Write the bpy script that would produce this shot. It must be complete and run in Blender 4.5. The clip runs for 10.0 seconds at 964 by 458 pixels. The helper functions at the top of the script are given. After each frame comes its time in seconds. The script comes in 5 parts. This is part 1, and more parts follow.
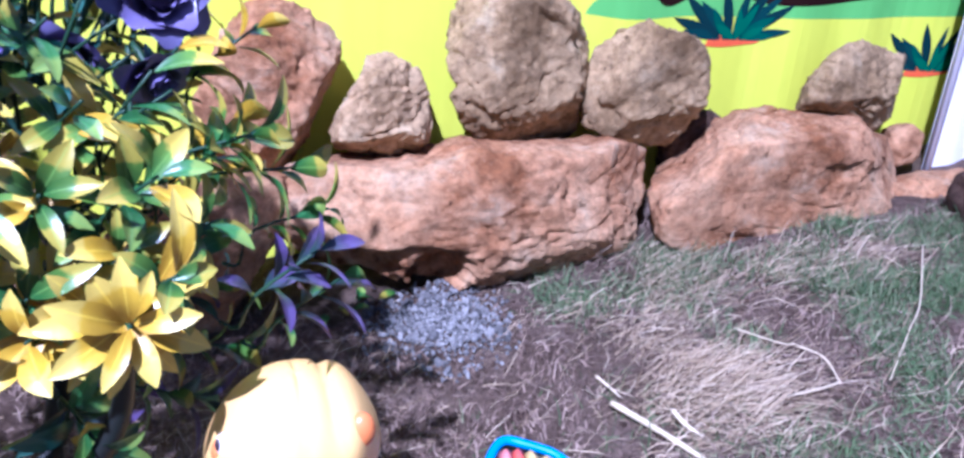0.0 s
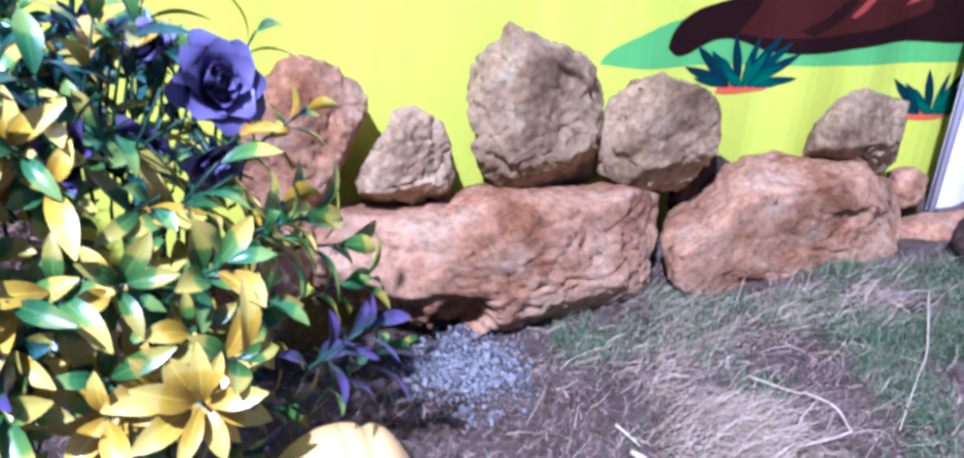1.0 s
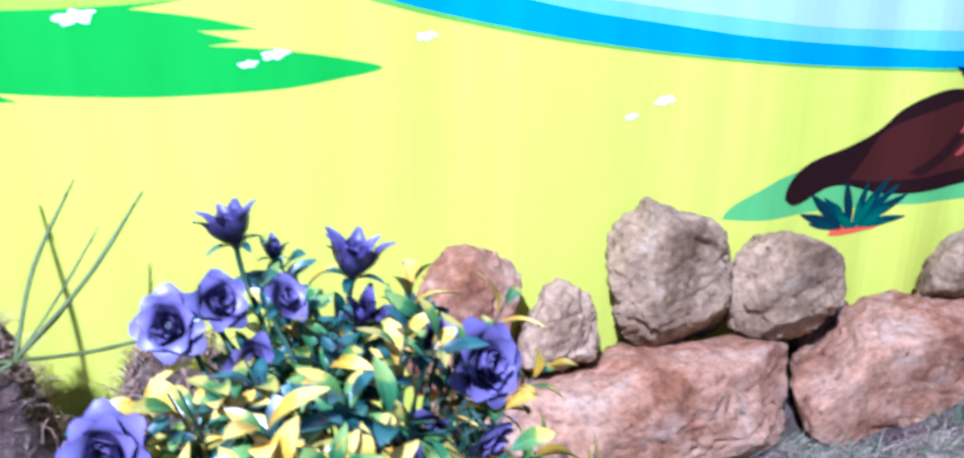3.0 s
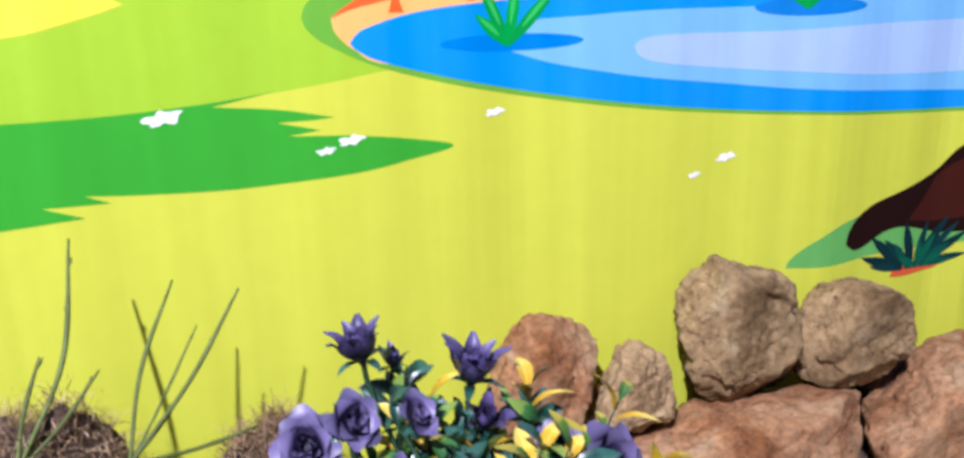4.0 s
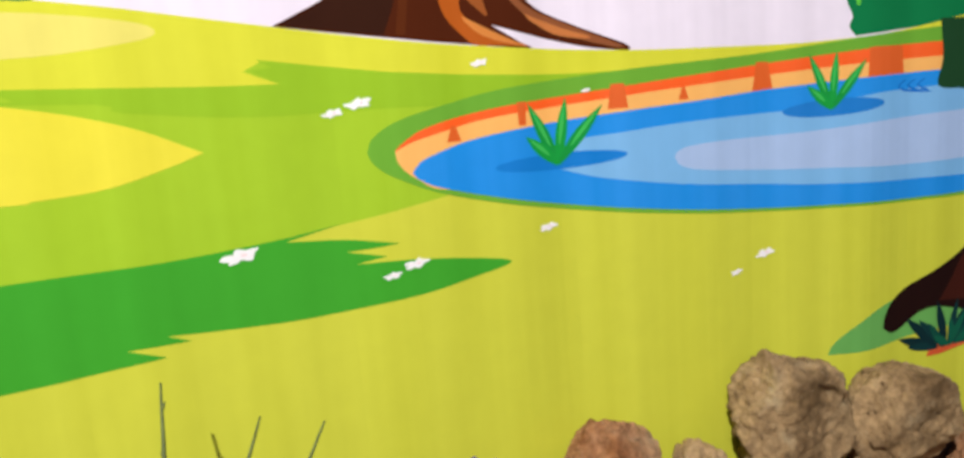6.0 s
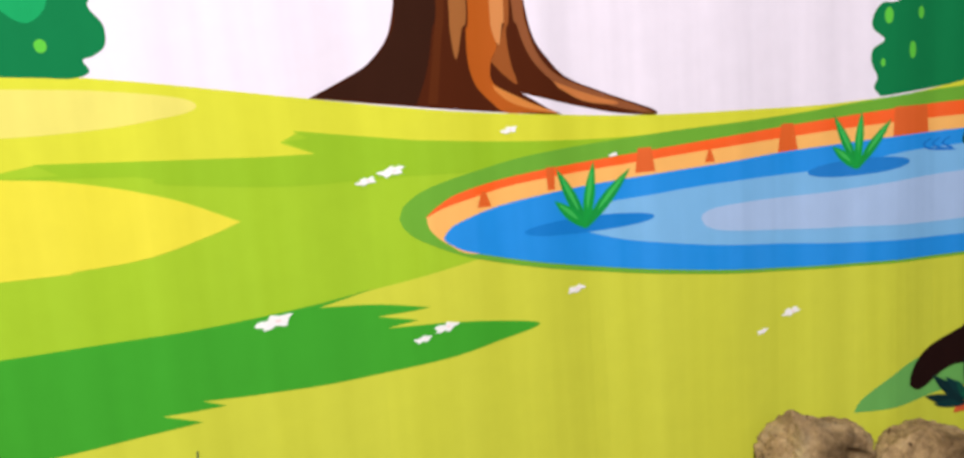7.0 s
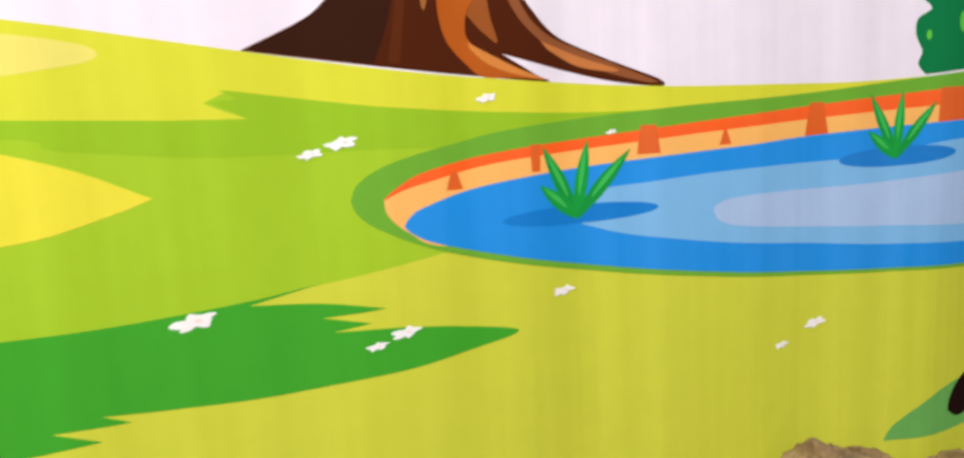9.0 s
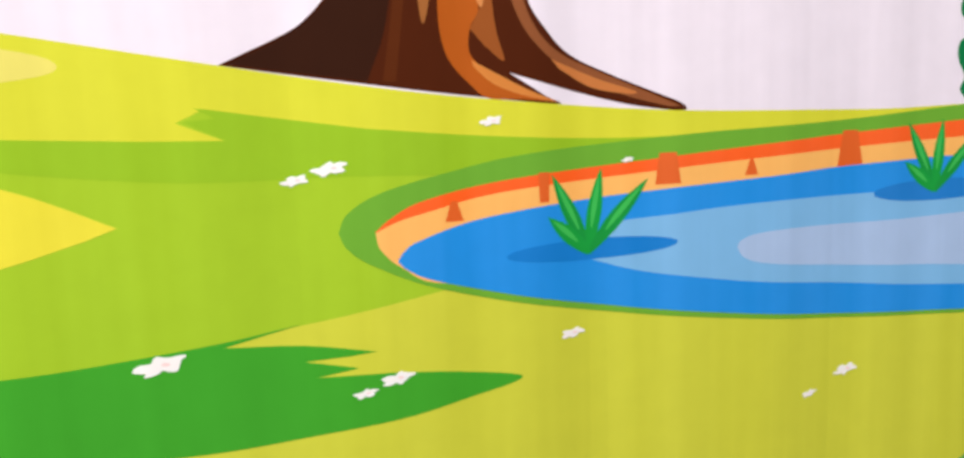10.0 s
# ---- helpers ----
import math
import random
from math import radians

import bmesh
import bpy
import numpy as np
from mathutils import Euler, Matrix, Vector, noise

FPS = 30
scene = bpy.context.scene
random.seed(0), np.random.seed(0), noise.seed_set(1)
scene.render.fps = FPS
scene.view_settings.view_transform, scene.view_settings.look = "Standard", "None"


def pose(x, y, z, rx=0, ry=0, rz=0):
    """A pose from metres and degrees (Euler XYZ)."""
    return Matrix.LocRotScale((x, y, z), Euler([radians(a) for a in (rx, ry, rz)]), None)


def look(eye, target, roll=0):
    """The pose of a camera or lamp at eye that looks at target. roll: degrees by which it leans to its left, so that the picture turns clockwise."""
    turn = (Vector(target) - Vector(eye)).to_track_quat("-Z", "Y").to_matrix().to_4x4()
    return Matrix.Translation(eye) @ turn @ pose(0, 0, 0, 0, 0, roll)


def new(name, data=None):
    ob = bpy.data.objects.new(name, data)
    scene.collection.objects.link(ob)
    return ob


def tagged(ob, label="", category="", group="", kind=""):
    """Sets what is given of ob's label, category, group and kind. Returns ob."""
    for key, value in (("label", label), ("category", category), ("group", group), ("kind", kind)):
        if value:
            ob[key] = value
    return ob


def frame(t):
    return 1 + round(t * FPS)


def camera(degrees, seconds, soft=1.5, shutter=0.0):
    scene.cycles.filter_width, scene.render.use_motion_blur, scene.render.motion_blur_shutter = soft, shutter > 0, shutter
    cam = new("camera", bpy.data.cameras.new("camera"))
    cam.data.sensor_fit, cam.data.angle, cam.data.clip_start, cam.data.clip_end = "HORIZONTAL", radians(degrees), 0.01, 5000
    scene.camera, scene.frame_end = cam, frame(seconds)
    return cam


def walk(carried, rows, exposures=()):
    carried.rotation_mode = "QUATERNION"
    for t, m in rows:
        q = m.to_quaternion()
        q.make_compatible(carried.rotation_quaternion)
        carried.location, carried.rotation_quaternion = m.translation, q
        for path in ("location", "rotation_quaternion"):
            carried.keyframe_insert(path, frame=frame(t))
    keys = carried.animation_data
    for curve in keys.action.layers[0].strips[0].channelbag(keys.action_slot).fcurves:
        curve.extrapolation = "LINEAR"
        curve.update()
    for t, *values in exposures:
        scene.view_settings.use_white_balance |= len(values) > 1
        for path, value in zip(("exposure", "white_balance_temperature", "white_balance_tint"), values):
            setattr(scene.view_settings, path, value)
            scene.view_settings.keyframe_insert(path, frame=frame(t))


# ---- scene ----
cam = camera(63.9, 10.0, soft=2.9, shutter=0.5)
PATH = [
    (0, (0.1043, 0.2358, 0.4058), (0.8240, 1.9519, -0.3271), 4.07),
    (0.5, (0.0901, 0.2334, 0.4179), (0.8075, 1.9576, -0.2981), 4.00),
    (1, (0.0746, 0.2281, 0.4488), (0.7926, 1.9630, -0.2401), 4.09),
    (1.5, (0.0544, 0.2190, 0.4813), (0.7677, 1.9724, -0.1643), 3.67),
    (2, (0.0181, 0.2273, 0.5367), (0.7121, 1.9989, -0.0797), 3.14),
    (2.5, (-0.0279, 0.2462, 0.5720), (0.6370, 2.0400, -0.0114), 2.41),
    (4, (-0.1396, 0.2893, 0.6702), (0.4649, 2.1258, 0.1584), -1.72),
    (4.5, (-0.1652, 0.2990, 0.7014), (0.4410, 2.1450, 0.2270), -3.64),
    (5, (-0.2040, 0.3044, 0.7209), (0.4155, 2.1545, 0.2812), -4.85),
    (5.5, (-0.2149, 0.2979, 0.7210), (0.4091, 2.1493, 0.2934), -4.05),
    (6, (-0.2264, 0.2970, 0.7411), (0.4254, 2.1562, 0.3968), -4.55),
    (7.5, (-0.2445, 0.3026, 0.8101), (0.3572, 2.1890, 0.5282), -3.84),
    (8, (-0.2387, 0.3237, 0.7985), (0.3492, 2.2161, 0.5281), -3.24),
    (8.5, (-0.2080, 0.3735, 0.7955), (0.3945, 2.2603, 0.5177), -3.10),
    (9, (-0.1615, 0.4354, 0.7631), (0.4579, 2.3137, 0.4660), -3.09),
    (9.5, (-0.1305, 0.4856, 0.7674), (0.5028, 2.3637, 0.4995), -2.58),
    (10, (-0.1347, 0.5082, 0.7728), (0.4780, 2.3939, 0.5108), -2.16),
]
EXPOSURES = [(0.0, 0.92, 4450, 33), (1.5, 0.86, 4250, 33), (2.6, 0.94, 4150, 32), (3.8, 0.36, 5150, 25), (4.5, -0.18, 6050, 15), (5.5, -0.26, 6300, 14), (10.0, -0.29, 6450, 12)]
walk(cam, [(t, look(eye, target, roll)) for t, eye, target, roll in PATH], EXPOSURES)

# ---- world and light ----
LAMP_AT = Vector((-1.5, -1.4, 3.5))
world = bpy.data.worlds.new("sky")
world.use_nodes = True
scene.world = world
_nt = world.node_tree
_sky = _nt.nodes.new("ShaderNodeTexSky")
_sky.sky_type = "NISHITA"
_sky.sun_disc = False
_sky.sun_elevation = radians(50)
_sky.sun_rotation = radians(215)
_nt.links.new(_sky.outputs[0], _nt.nodes["Background"].inputs[0])
_nt.nodes["Background"].inputs[1].default_value = 0.035
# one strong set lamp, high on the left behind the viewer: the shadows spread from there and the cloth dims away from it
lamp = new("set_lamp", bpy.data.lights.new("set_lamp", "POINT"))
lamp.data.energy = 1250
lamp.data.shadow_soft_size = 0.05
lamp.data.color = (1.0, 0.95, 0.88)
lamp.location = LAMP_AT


# ---- materials ----
def lin(r, g, b):
    return tuple(((c / 255 + 0.055) / 1.055) ** 2.4 if c > 10 else c / 255 / 12.92 for c in (r, g, b))


class Mat:
    """A node material in the making."""

    def __init__(self, name, rough=0.8, spec=0.3):
        self.m = bpy.data.materials.new(name)
        self.m.use_nodes = True
        self.nt = self.m.node_tree
        self.b = self.nt.nodes["Principled BSDF"]
        self.b.inputs["Roughness"].default_value = rough
        self.b.inputs["Specular IOR Level"].default_value = spec
        self.tc = self.nt.nodes.new("ShaderNodeTexCoord")

    def noise(self, scale, detail=6, rough=0.6, stretch=(1, 1, 1), out="Fac", coord="Object"):
        mp = self.nt.nodes.new("ShaderNodeMapping")
        mp.inputs["Scale"].default_value = stretch
        self.nt.links.new(self.tc.outputs[coord], mp.inputs["Vector"])
        n = self.nt.nodes.new("ShaderNodeTexNoise")
        n.inputs["Scale"].default_value = scale
        n.inputs["Detail"].default_value = detail
        n.inputs["Roughness"].default_value = rough
        self.nt.links.new(mp.outputs[0], n.inputs["Vector"])
        return n.outputs[out]

    def voronoi(self, scale, feature="F1"):
        n = self.nt.nodes.new("ShaderNodeTexVoronoi")
        n.feature = feature
        n.inputs["Scale"].default_value = scale
        self.nt.links.new(self.tc.outputs["Object"], n.inputs["Vector"])
        return n.outputs["Distance"]

    def ramp(self, fac, stops):
        r = self.nt.nodes.new("ShaderNodeValToRGB")
        while len(r.color_ramp.elements) < len(stops):
            r.color_ramp.elements.new(0.5)
        for e, (p, c) in zip(r.color_ramp.elements, stops):
            e.position = p
            e.color = (*c, 1) if len(c) == 3 else c
        self.nt.links.new(fac, r.inputs[0])
        return r.outputs[0]

    def mix(self, fac, a, b, mode="MIX"):
        n = self.nt.nodes.new("ShaderNodeMix")
        n.data_type, n.blend_type = "RGBA", mode
        for key, v in ((0, fac), (6, a), (7, b)):
            if isinstance(v, (int, float)):
                n.inputs[key].default_value = v
            elif isinstance(v, tuple):
                n.inputs[key].default_value = (*v, 1)
            else:
                self.nt.links.new(v, n.inputs[key])
        return n.outputs[2]

    def base(self, v):
        if isinstance(v, tuple):
            self.b.inputs["Base Color"].default_value = (*v, 1)
        else:
            self.nt.links.new(v, self.b.inputs["Base Color"])
        return self

    def bump(self, height, strength=0.5, distance=0.01):
        n = self.nt.nodes.new("ShaderNodeBump")
        n.inputs["Strength"].default_value = strength
        n.inputs["Distance"].default_value = distance
        self.nt.links.new(height, n.inputs["Height"])
        old = self.b.inputs["Normal"].links
        if old:
            self.nt.links.new(old[0].from_socket, n.inputs["Normal"])
        self.nt.links.new(n.outputs[0], self.b.inputs["Normal"])
        return self

    def random(self):
        return self.nt.nodes.new("ShaderNodeObjectInfo").outputs["Random"]

    def island(self):
        return self.nt.nodes.new("ShaderNodeNewGeometry").outputs["Random Per Island"]

    def uv(self):
        s = self.nt.nodes.new("ShaderNodeSeparateXYZ")
        self.nt.links.new(self.tc.outputs["UV"], s.inputs[0])
        return s.outputs


INKS = {}


def ink(r, g, b):
    """Printed cloth of one colour: weave, blotchy print, and faint upright streaks whose paler colour paints the sheen
    where the cloth hangs uneven.
    """
    if (r, g, b) not in INKS:
        m = Mat("printed_cloth", 0.85, 0.08)
        c = lin(r, g, b)
        pale = tuple(min(1, v * 1.10 + 0.026 * max(c) ** 2) for v in c)
        c = tuple(v * 0.96 for v in c)
        fold_sheen = m.ramp(m.noise(17, 3, 0.55, (1, 1, 0.05)), [(0.34, (0.1, 0.1, 0.1)), (0.70, (0.85, 0.85, 0.85))])
        blot = m.ramp(m.noise(30, 5, 0.6), [(0.3, (0.96, 0.96, 0.96)), (0.7, (1, 1, 1))])
        m.base(m.mix(1.0, m.mix(fold_sheen, c, pale), blot, "MULTIPLY"))
        m.bump(m.noise(900, 2, 0.5), 0.03, 0.001)
        m.bump(m.noise(9, 3, 0.5, (1, 1, 0.12)), 0.14, 0.01)
        INKS[(r, g, b)] = m.m
    return INKS[(r, g, b)]


def rock_material(name, dark, mid, light, dust, grit=1.0, stain=0.25):
    m = Mat(name, 0.92, 0.15)
    big = m.ramp(m.noise(8, 8, 0.68), [(0.36, dark), (0.48, mid), (0.64, light)])
    fine = m.ramp(m.noise(70, 8, 0.7), [(0.3, (0.62, 0.60, 0.59)), (0.6, (1.36, 1.34, 1.32))])
    c = m.mix(1.0, big, fine, "MULTIPLY")
    c = m.mix(m.ramp(m.noise(17, 6, 0.7), [(0.55, (0, 0, 0)), (0.7, (0.75, 0.75, 0.75))]), c, dust)
    c = m.mix(m.ramp(m.voronoi(120), [(0.05, (0.7, 0.7, 0.7)), (0.09, (0, 0, 0))]), c, tuple(min(1, v * 1.6) for v in dust))
    pits = m.ramp(m.noise(48, 5, 0.6), [(0.28, (0.25, 0.22, 0.2)), (0.37, (1, 1, 1))])
    c = m.mix(1.0, c, pits, "MULTIPLY")
    veins = m.ramp(m.noise(13, 5, 0.55, (1, 1, 2.2)), [(0.485, (1, 1, 1)), (0.5, (0.42, 0.36, 0.33)), (0.515, (1, 1, 1))])
    c = m.mix(0.35, c, veins, "MULTIPLY")
    stains = m.ramp(m.noise(6, 4, 0.6), [(0.40, (0.52, 0.50, 0.50)), (0.50, (1.08, 1.08, 1.08))])
    m.base(m.mix(stain, c, stains, "MULTIPLY"))
    m.bump(m.noise(30, 8, 0.72), 0.8 * grit, 0.012)
    m.bump(m.noise(170, 6, 0.75), 0.7 * grit, 0.004)
    return m.m


RED_ROCK = rock_material("red_laterite_stone", (0.25, 0.105, 0.041), (0.42, 0.225, 0.111), (0.5, 0.32, 0.176), (0.5, 0.375, 0.234))
TAN_ROCK = rock_material("tan_sandstone", (0.245, 0.157, 0.073), (0.408, 0.274, 0.141), (0.477, 0.352, 0.194), (0.504, 0.404, 0.243), 0.9)
GREY_ROCK = rock_material("grey_brown_stone", (0.191, 0.121, 0.0541), (0.356, 0.243, 0.121), (0.445, 0.328, 0.175), (0.471, 0.382, 0.229), 1.0, 0.5)
# for the dark stone in the grass, and as painted shade in the boulder gap
DARK_ROCK_AND_GAP_SHADE = rock_material("dark_stone_and_gap_shade", (0.03, 0.018, 0.012), (0.07, 0.042, 0.03), (0.13, 0.085, 0.06), (0.2, 0.15, 0.12), 1.0)


def soil_material():
    m = Mat("dry_soil", 0.97, 0.1)
    c = m.ramp(m.noise(11, 8, 0.65), [(0.3, (0.08, 0.05, 0.036)), (0.5, (0.16, 0.108, 0.08)), (0.7, (0.26, 0.19, 0.15))])
    c = m.mix(1.0, c, m.ramp(m.noise(160, 6, 0.7), [(0.3, (0.5, 0.5, 0.5)), (0.65, (1.2, 1.2, 1.2))]), "MULTIPLY")
    m.base(c)
    m.bump(m.noise(60, 8, 0.7), 0.9, 0.02)
    m.bump(m.noise(300, 4, 0.7), 0.7, 0.005)
    return m.m


SOIL = soil_material()


def blade_material(name, a, b, c, rough=0.7):
    m = Mat(name, rough, 0.25)
    m.base(m.ramp(m.island(), [(0.0, a), (0.55, b), (1.0, c)]))
    return m.m


GREEN_BLADES = blade_material("green_grass", (0.04, 0.075, 0.028), (0.09, 0.135, 0.05), (0.23, 0.25, 0.13))
BROWN_BLADES = blade_material("dead_turf", (0.075, 0.046, 0.034), (0.20, 0.134, 0.10), (0.40, 0.29, 0.22), 0.9)
STRAW_BLADES = blade_material("dry_straw", (0.26, 0.18, 0.11), (0.48, 0.36, 0.23), (0.68, 0.55, 0.39))
ROOT_BLADES = blade_material("dry_roots", (0.14, 0.075, 0.04), (0.32, 0.20, 0.11), (0.52, 0.37, 0.23))


def stone_chip_material():
    m = Mat("grey_stone_chips", 0.9, 0.2)
    c = m.ramp(m.island(), [(0.0, (0.08, 0.075, 0.072)), (0.5, (0.17, 0.16, 0.155)), (1.0, (0.31, 0.295, 0.28))])
    m.base(m.mix(1.0, c, m.ramp(m.noise(200, 4), [(0.3, (0.75, 0.75, 0.75)), (0.7, (1.1, 1.1, 1.1))]), "MULTIPLY"))
    m.bump(m.noise(260, 4), 0.5, 0.003)
    return m.m


CHIPS = stone_chip_material()


def leaf_material(name, root, middle, tip, rough=0.33):
    """Moulded plastic leaf: colour runs from root to tip, a pale midrib."""
    m = Mat(name, rough, 0.55)
    u, v, _ = m.uv()
    shift = m.nt.nodes.new("ShaderNodeMath")
    shift.operation = "MULTIPLY_ADD"
    m.nt.links.new(m.noise(45, 3), shift.inputs[0])
    shift.inputs[1].default_value = 0.7
    m.nt.links.new(u, shift.inputs[2])
    c = m.ramp(shift.outputs[0], [(0.5, root), (0.92, middle), (1.24, tip)])
    vary = m.ramp(m.random(), [(0.0, (0.62, 0.66, 0.62)), (1.0, (1.15, 1.12, 1.1))])
    c = m.mix(1.0, c, vary, "MULTIPLY")
    rib = m.nt.nodes.new("ShaderNodeMath")
    rib.operation = "PINGPONG"
    m.nt.links.new(v, rib.inputs[0])
    rib.inputs[1].default_value = 0.5
    line = m.ramp(rib.outputs[0], [(0.44, (0, 0, 0)), (0.5, (0.45, 0.45, 0.45))])
    m.base(m.mix(line, c, tuple(min(1, x * 1.7 + 0.03) for x in middle)))
    m.bump(m.noise(130, 3), 0.15, 0.002)
    m.b.inputs["Subsurface Weight"].default_value = 0.0
    return m.m


LEAF_VAR = leaf_material("variegated_leaf", (0.0343, 0.117, 0.024), (0.117, 0.226, 0.0309), (0.522, 0.412, 0.0549))
LEAF_GREEN = leaf_material("green_leaf", (0.0234, 0.0936, 0.0273), (0.0507, 0.164, 0.039), (0.195, 0.289, 0.0546))
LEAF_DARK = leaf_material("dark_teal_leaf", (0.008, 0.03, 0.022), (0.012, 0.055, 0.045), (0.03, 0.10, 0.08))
LEAF_YELLOW = leaf_material("yellow_leaf", (0.46, 0.26, 0.012), (0.68, 0.43, 0.022), (0.78, 0.58, 0.10))
LEAF_PURPLE = leaf_material("purple_leaf", (0.02, 0.045, 0.04), (0.05, 0.036, 0.085), (0.085, 0.055, 0.15))
PETAL = leaf_material("violet_petal", (0.03, 0.022, 0.058), (0.078, 0.060, 0.155), (0.155, 0.125, 0.275), 0.45)
PETAL_DARK = leaf_material("dark_violet_petal", (0.016, 0.014, 0.035), (0.036, 0.027, 0.085), (0.09, 0.068, 0.19), 0.45)


def plain(name, color, rough=0.5, spec=0.4, vary=0.15, scale=40):
    m = Mat(name, rough, spec)
    lo, hi = tuple(c * (1 - vary) for c in color), tuple(min(1, c * (1 + vary)) for c in color)
    m.base(m.ramp(m.noise(scale, 5), [(0.3, lo), (0.7, hi)]))
    m.bump(m.noise(scale * 4, 4), 0.12, 0.002)
    return m.m


STEM = plain("dark_plastic_stem", (0.012, 0.014, 0.012), 0.5)
TWIG = plain("green_plastic_twig", (0.016, 0.05, 0.022), 0.5)
WEED = plain("green_weed_stalk", (0.11, 0.14, 0.035), 0.6, 0.3, 0.35)
STRAW = plain("dry_straw_stalk", (0.58, 0.47, 0.32), 0.6, 0.3, 0.2)
WHITE_CLOTH = plain("white_cloth", (0.78, 0.74, 0.78), 0.85, 0.2, 0.06, 12)
TOY_YELLOW = plain("yellow_vinyl", (0.80, 0.50, 0.17), 0.38, 0.5, 0.04)
TOY_ORANGE = plain("orange_vinyl", (0.72, 0.22, 0.06), 0.4, 0.5, 0.05)
TOY_DARK = plain("dark_paint", (0.05, 0.035, 0.04), 0.3)
TOY_WHITE = plain("white_paint", (0.7, 0.62, 0.58), 0.3)
BLUE_FOAM = plain("blue_plastic", (0.02, 0.22, 0.62), 0.45)
RED_FOIL = plain("red_plastic", (0.62, 0.10, 0.07), 0.4)
YELLOW_FOIL = plain("yellow_plastic", (0.68, 0.44, 0.16), 0.4)
PINK_FOIL = plain("pink_plastic", (0.68, 0.22, 0.20), 0.4)

# ---- helpers for building ----
ORIGIN = {}


def thing(name, at, label, category, group="", kind=""):
    """An Empty at a thing's base, which parents its parts."""
    e = new(name)
    e.empty_display_size = 0.05
    e.location = at
    ORIGIN[e] = Vector(at)
    return tagged(e, label, category, group, kind)


def solid(name, verts, faces, material, parent=None, at=None, label="", smooth=False, uvs=None):
    """One mesh object from corners in world metres; at: its origin."""
    at = Vector(at) if at is not None else (ORIGIN[parent] if parent else Vector((0, 0, 0)))
    me = bpy.data.meshes.new(name)
    co = np.asarray(verts, float).reshape(-1, 3) - np.array(at)
    me.from_pydata(co.tolist(), [], faces if isinstance(faces, list) else faces.tolist())
    for m in material if isinstance(material, list) else [material]:
        me.materials.append(m)
    if uvs is not None:
        layer = me.uv_layers.new(name="UVMap")
        idx = np.empty(len(me.loops), int)
        me.loops.foreach_get("vertex_index", idx)
        layer.data.foreach_set("uv", np.asarray(uvs, float)[idx].ravel())
    if smooth:
        me.polygons.foreach_set("use_smooth", [True] * len(me.polygons))
    me.update()
    ob = new(name, me)
    ORIGIN[ob] = at
    if parent:
        ob.parent = parent
        ob.location = at - ORIGIN[parent]
    else:
        ob.location = at
    if label:
        tagged(ob, label)
    return ob


def part(name, bm, material, parent, label="", at=None, smooth=True):
    """Links a bmesh in world metres as one mesh under a thing or a part."""
    at = Vector(at) if at is not None else ORIGIN[parent]
    bmesh.ops.translate(bm, verts=bm.verts, vec=-at)
    me = bpy.data.meshes.new(name)
    bm.to_mesh(me)
    bm.free()
    for m in material if isinstance(material, list) else [material]:
        me.materials.append(m)
    if smooth:
        me.polygons.foreach_set("use_smooth", [True] * len(me.polygons))
    ob = new(name, me)
    ORIGIN[ob] = at
    if parent:
        ob.parent = parent
        ob.location = at - ORIGIN[parent]
    else:
        ob.location = at
    if label:
        tagged(ob, label)
    return ob


def curve(points, n=6):
    """Points along a smooth line through the given ones."""
    p = [np.array(q, float) for q in points]
    p = [2 * p[0] - p[1], *p, 2 * p[-1] - p[-2]]
    out = []
    for a, b, c, d in zip(p, p[1:], p[2:], p[3:]):
        for k in range(n):
            t = k / n
            out.append(0.5 * (2 * b + (c - a) * t + (2 * a - 5 * b + 4 * c - d) * t * t + (3 * b - a - 3 * c + d) * t**3))
    out.append(p[-2])
    return out


def tube(path, radii, sides=6):
    """Corners and faces of a round tapered rod along a path."""
    path = [np.array(q, float) for q in path]
    n = len(path)
    radii = np.interp(np.linspace(0, 1, n), np.linspace(0, 1, len(radii)), radii)
    verts, faces = [], []
    for i, q in enumerate(path):
        way = path[min(i + 1, n - 1)] - path[max(i - 1, 0)]
        way = way / (np.linalg.norm(way) + 1e-9)
        side = np.cross(way, (0.31, 0.17, 0.93) if abs(way[2]) < 0.9 else (1, 0.2, 0))
        side /= np.linalg.norm(side)
        up = np.cross(side, way)
        for k in range(sides):
            a = 2 * math.pi * k / sides
            verts.append(q + radii[i] * (math.cos(a) * side + math.sin(a) * up))
    for i in range(n - 1):
        for k in range(sides):
            a, b = i * sides + k, i * sides + (k + 1) % sides
            faces.append((a, b, b + sides, a + sides))
    faces.append(tuple(range(sides))[::-1])
    faces.append(tuple(range((n - 1) * sides, n * sides)))
    return verts, faces


def merge(pieces):
    verts, faces = [], []
    for v, f in pieces:
        k = len(verts)
        verts += list(v)
        faces += [tuple(i + k for i in face) for face in f]
    return verts, faces


# ---- ground ----
def lie(x, y):
    """The ground's height: it rises gently to one side, and levels out far away."""
    z = 0.0963 * (np.clip(x, -1.5, 2.5)) - 0.04
    return z


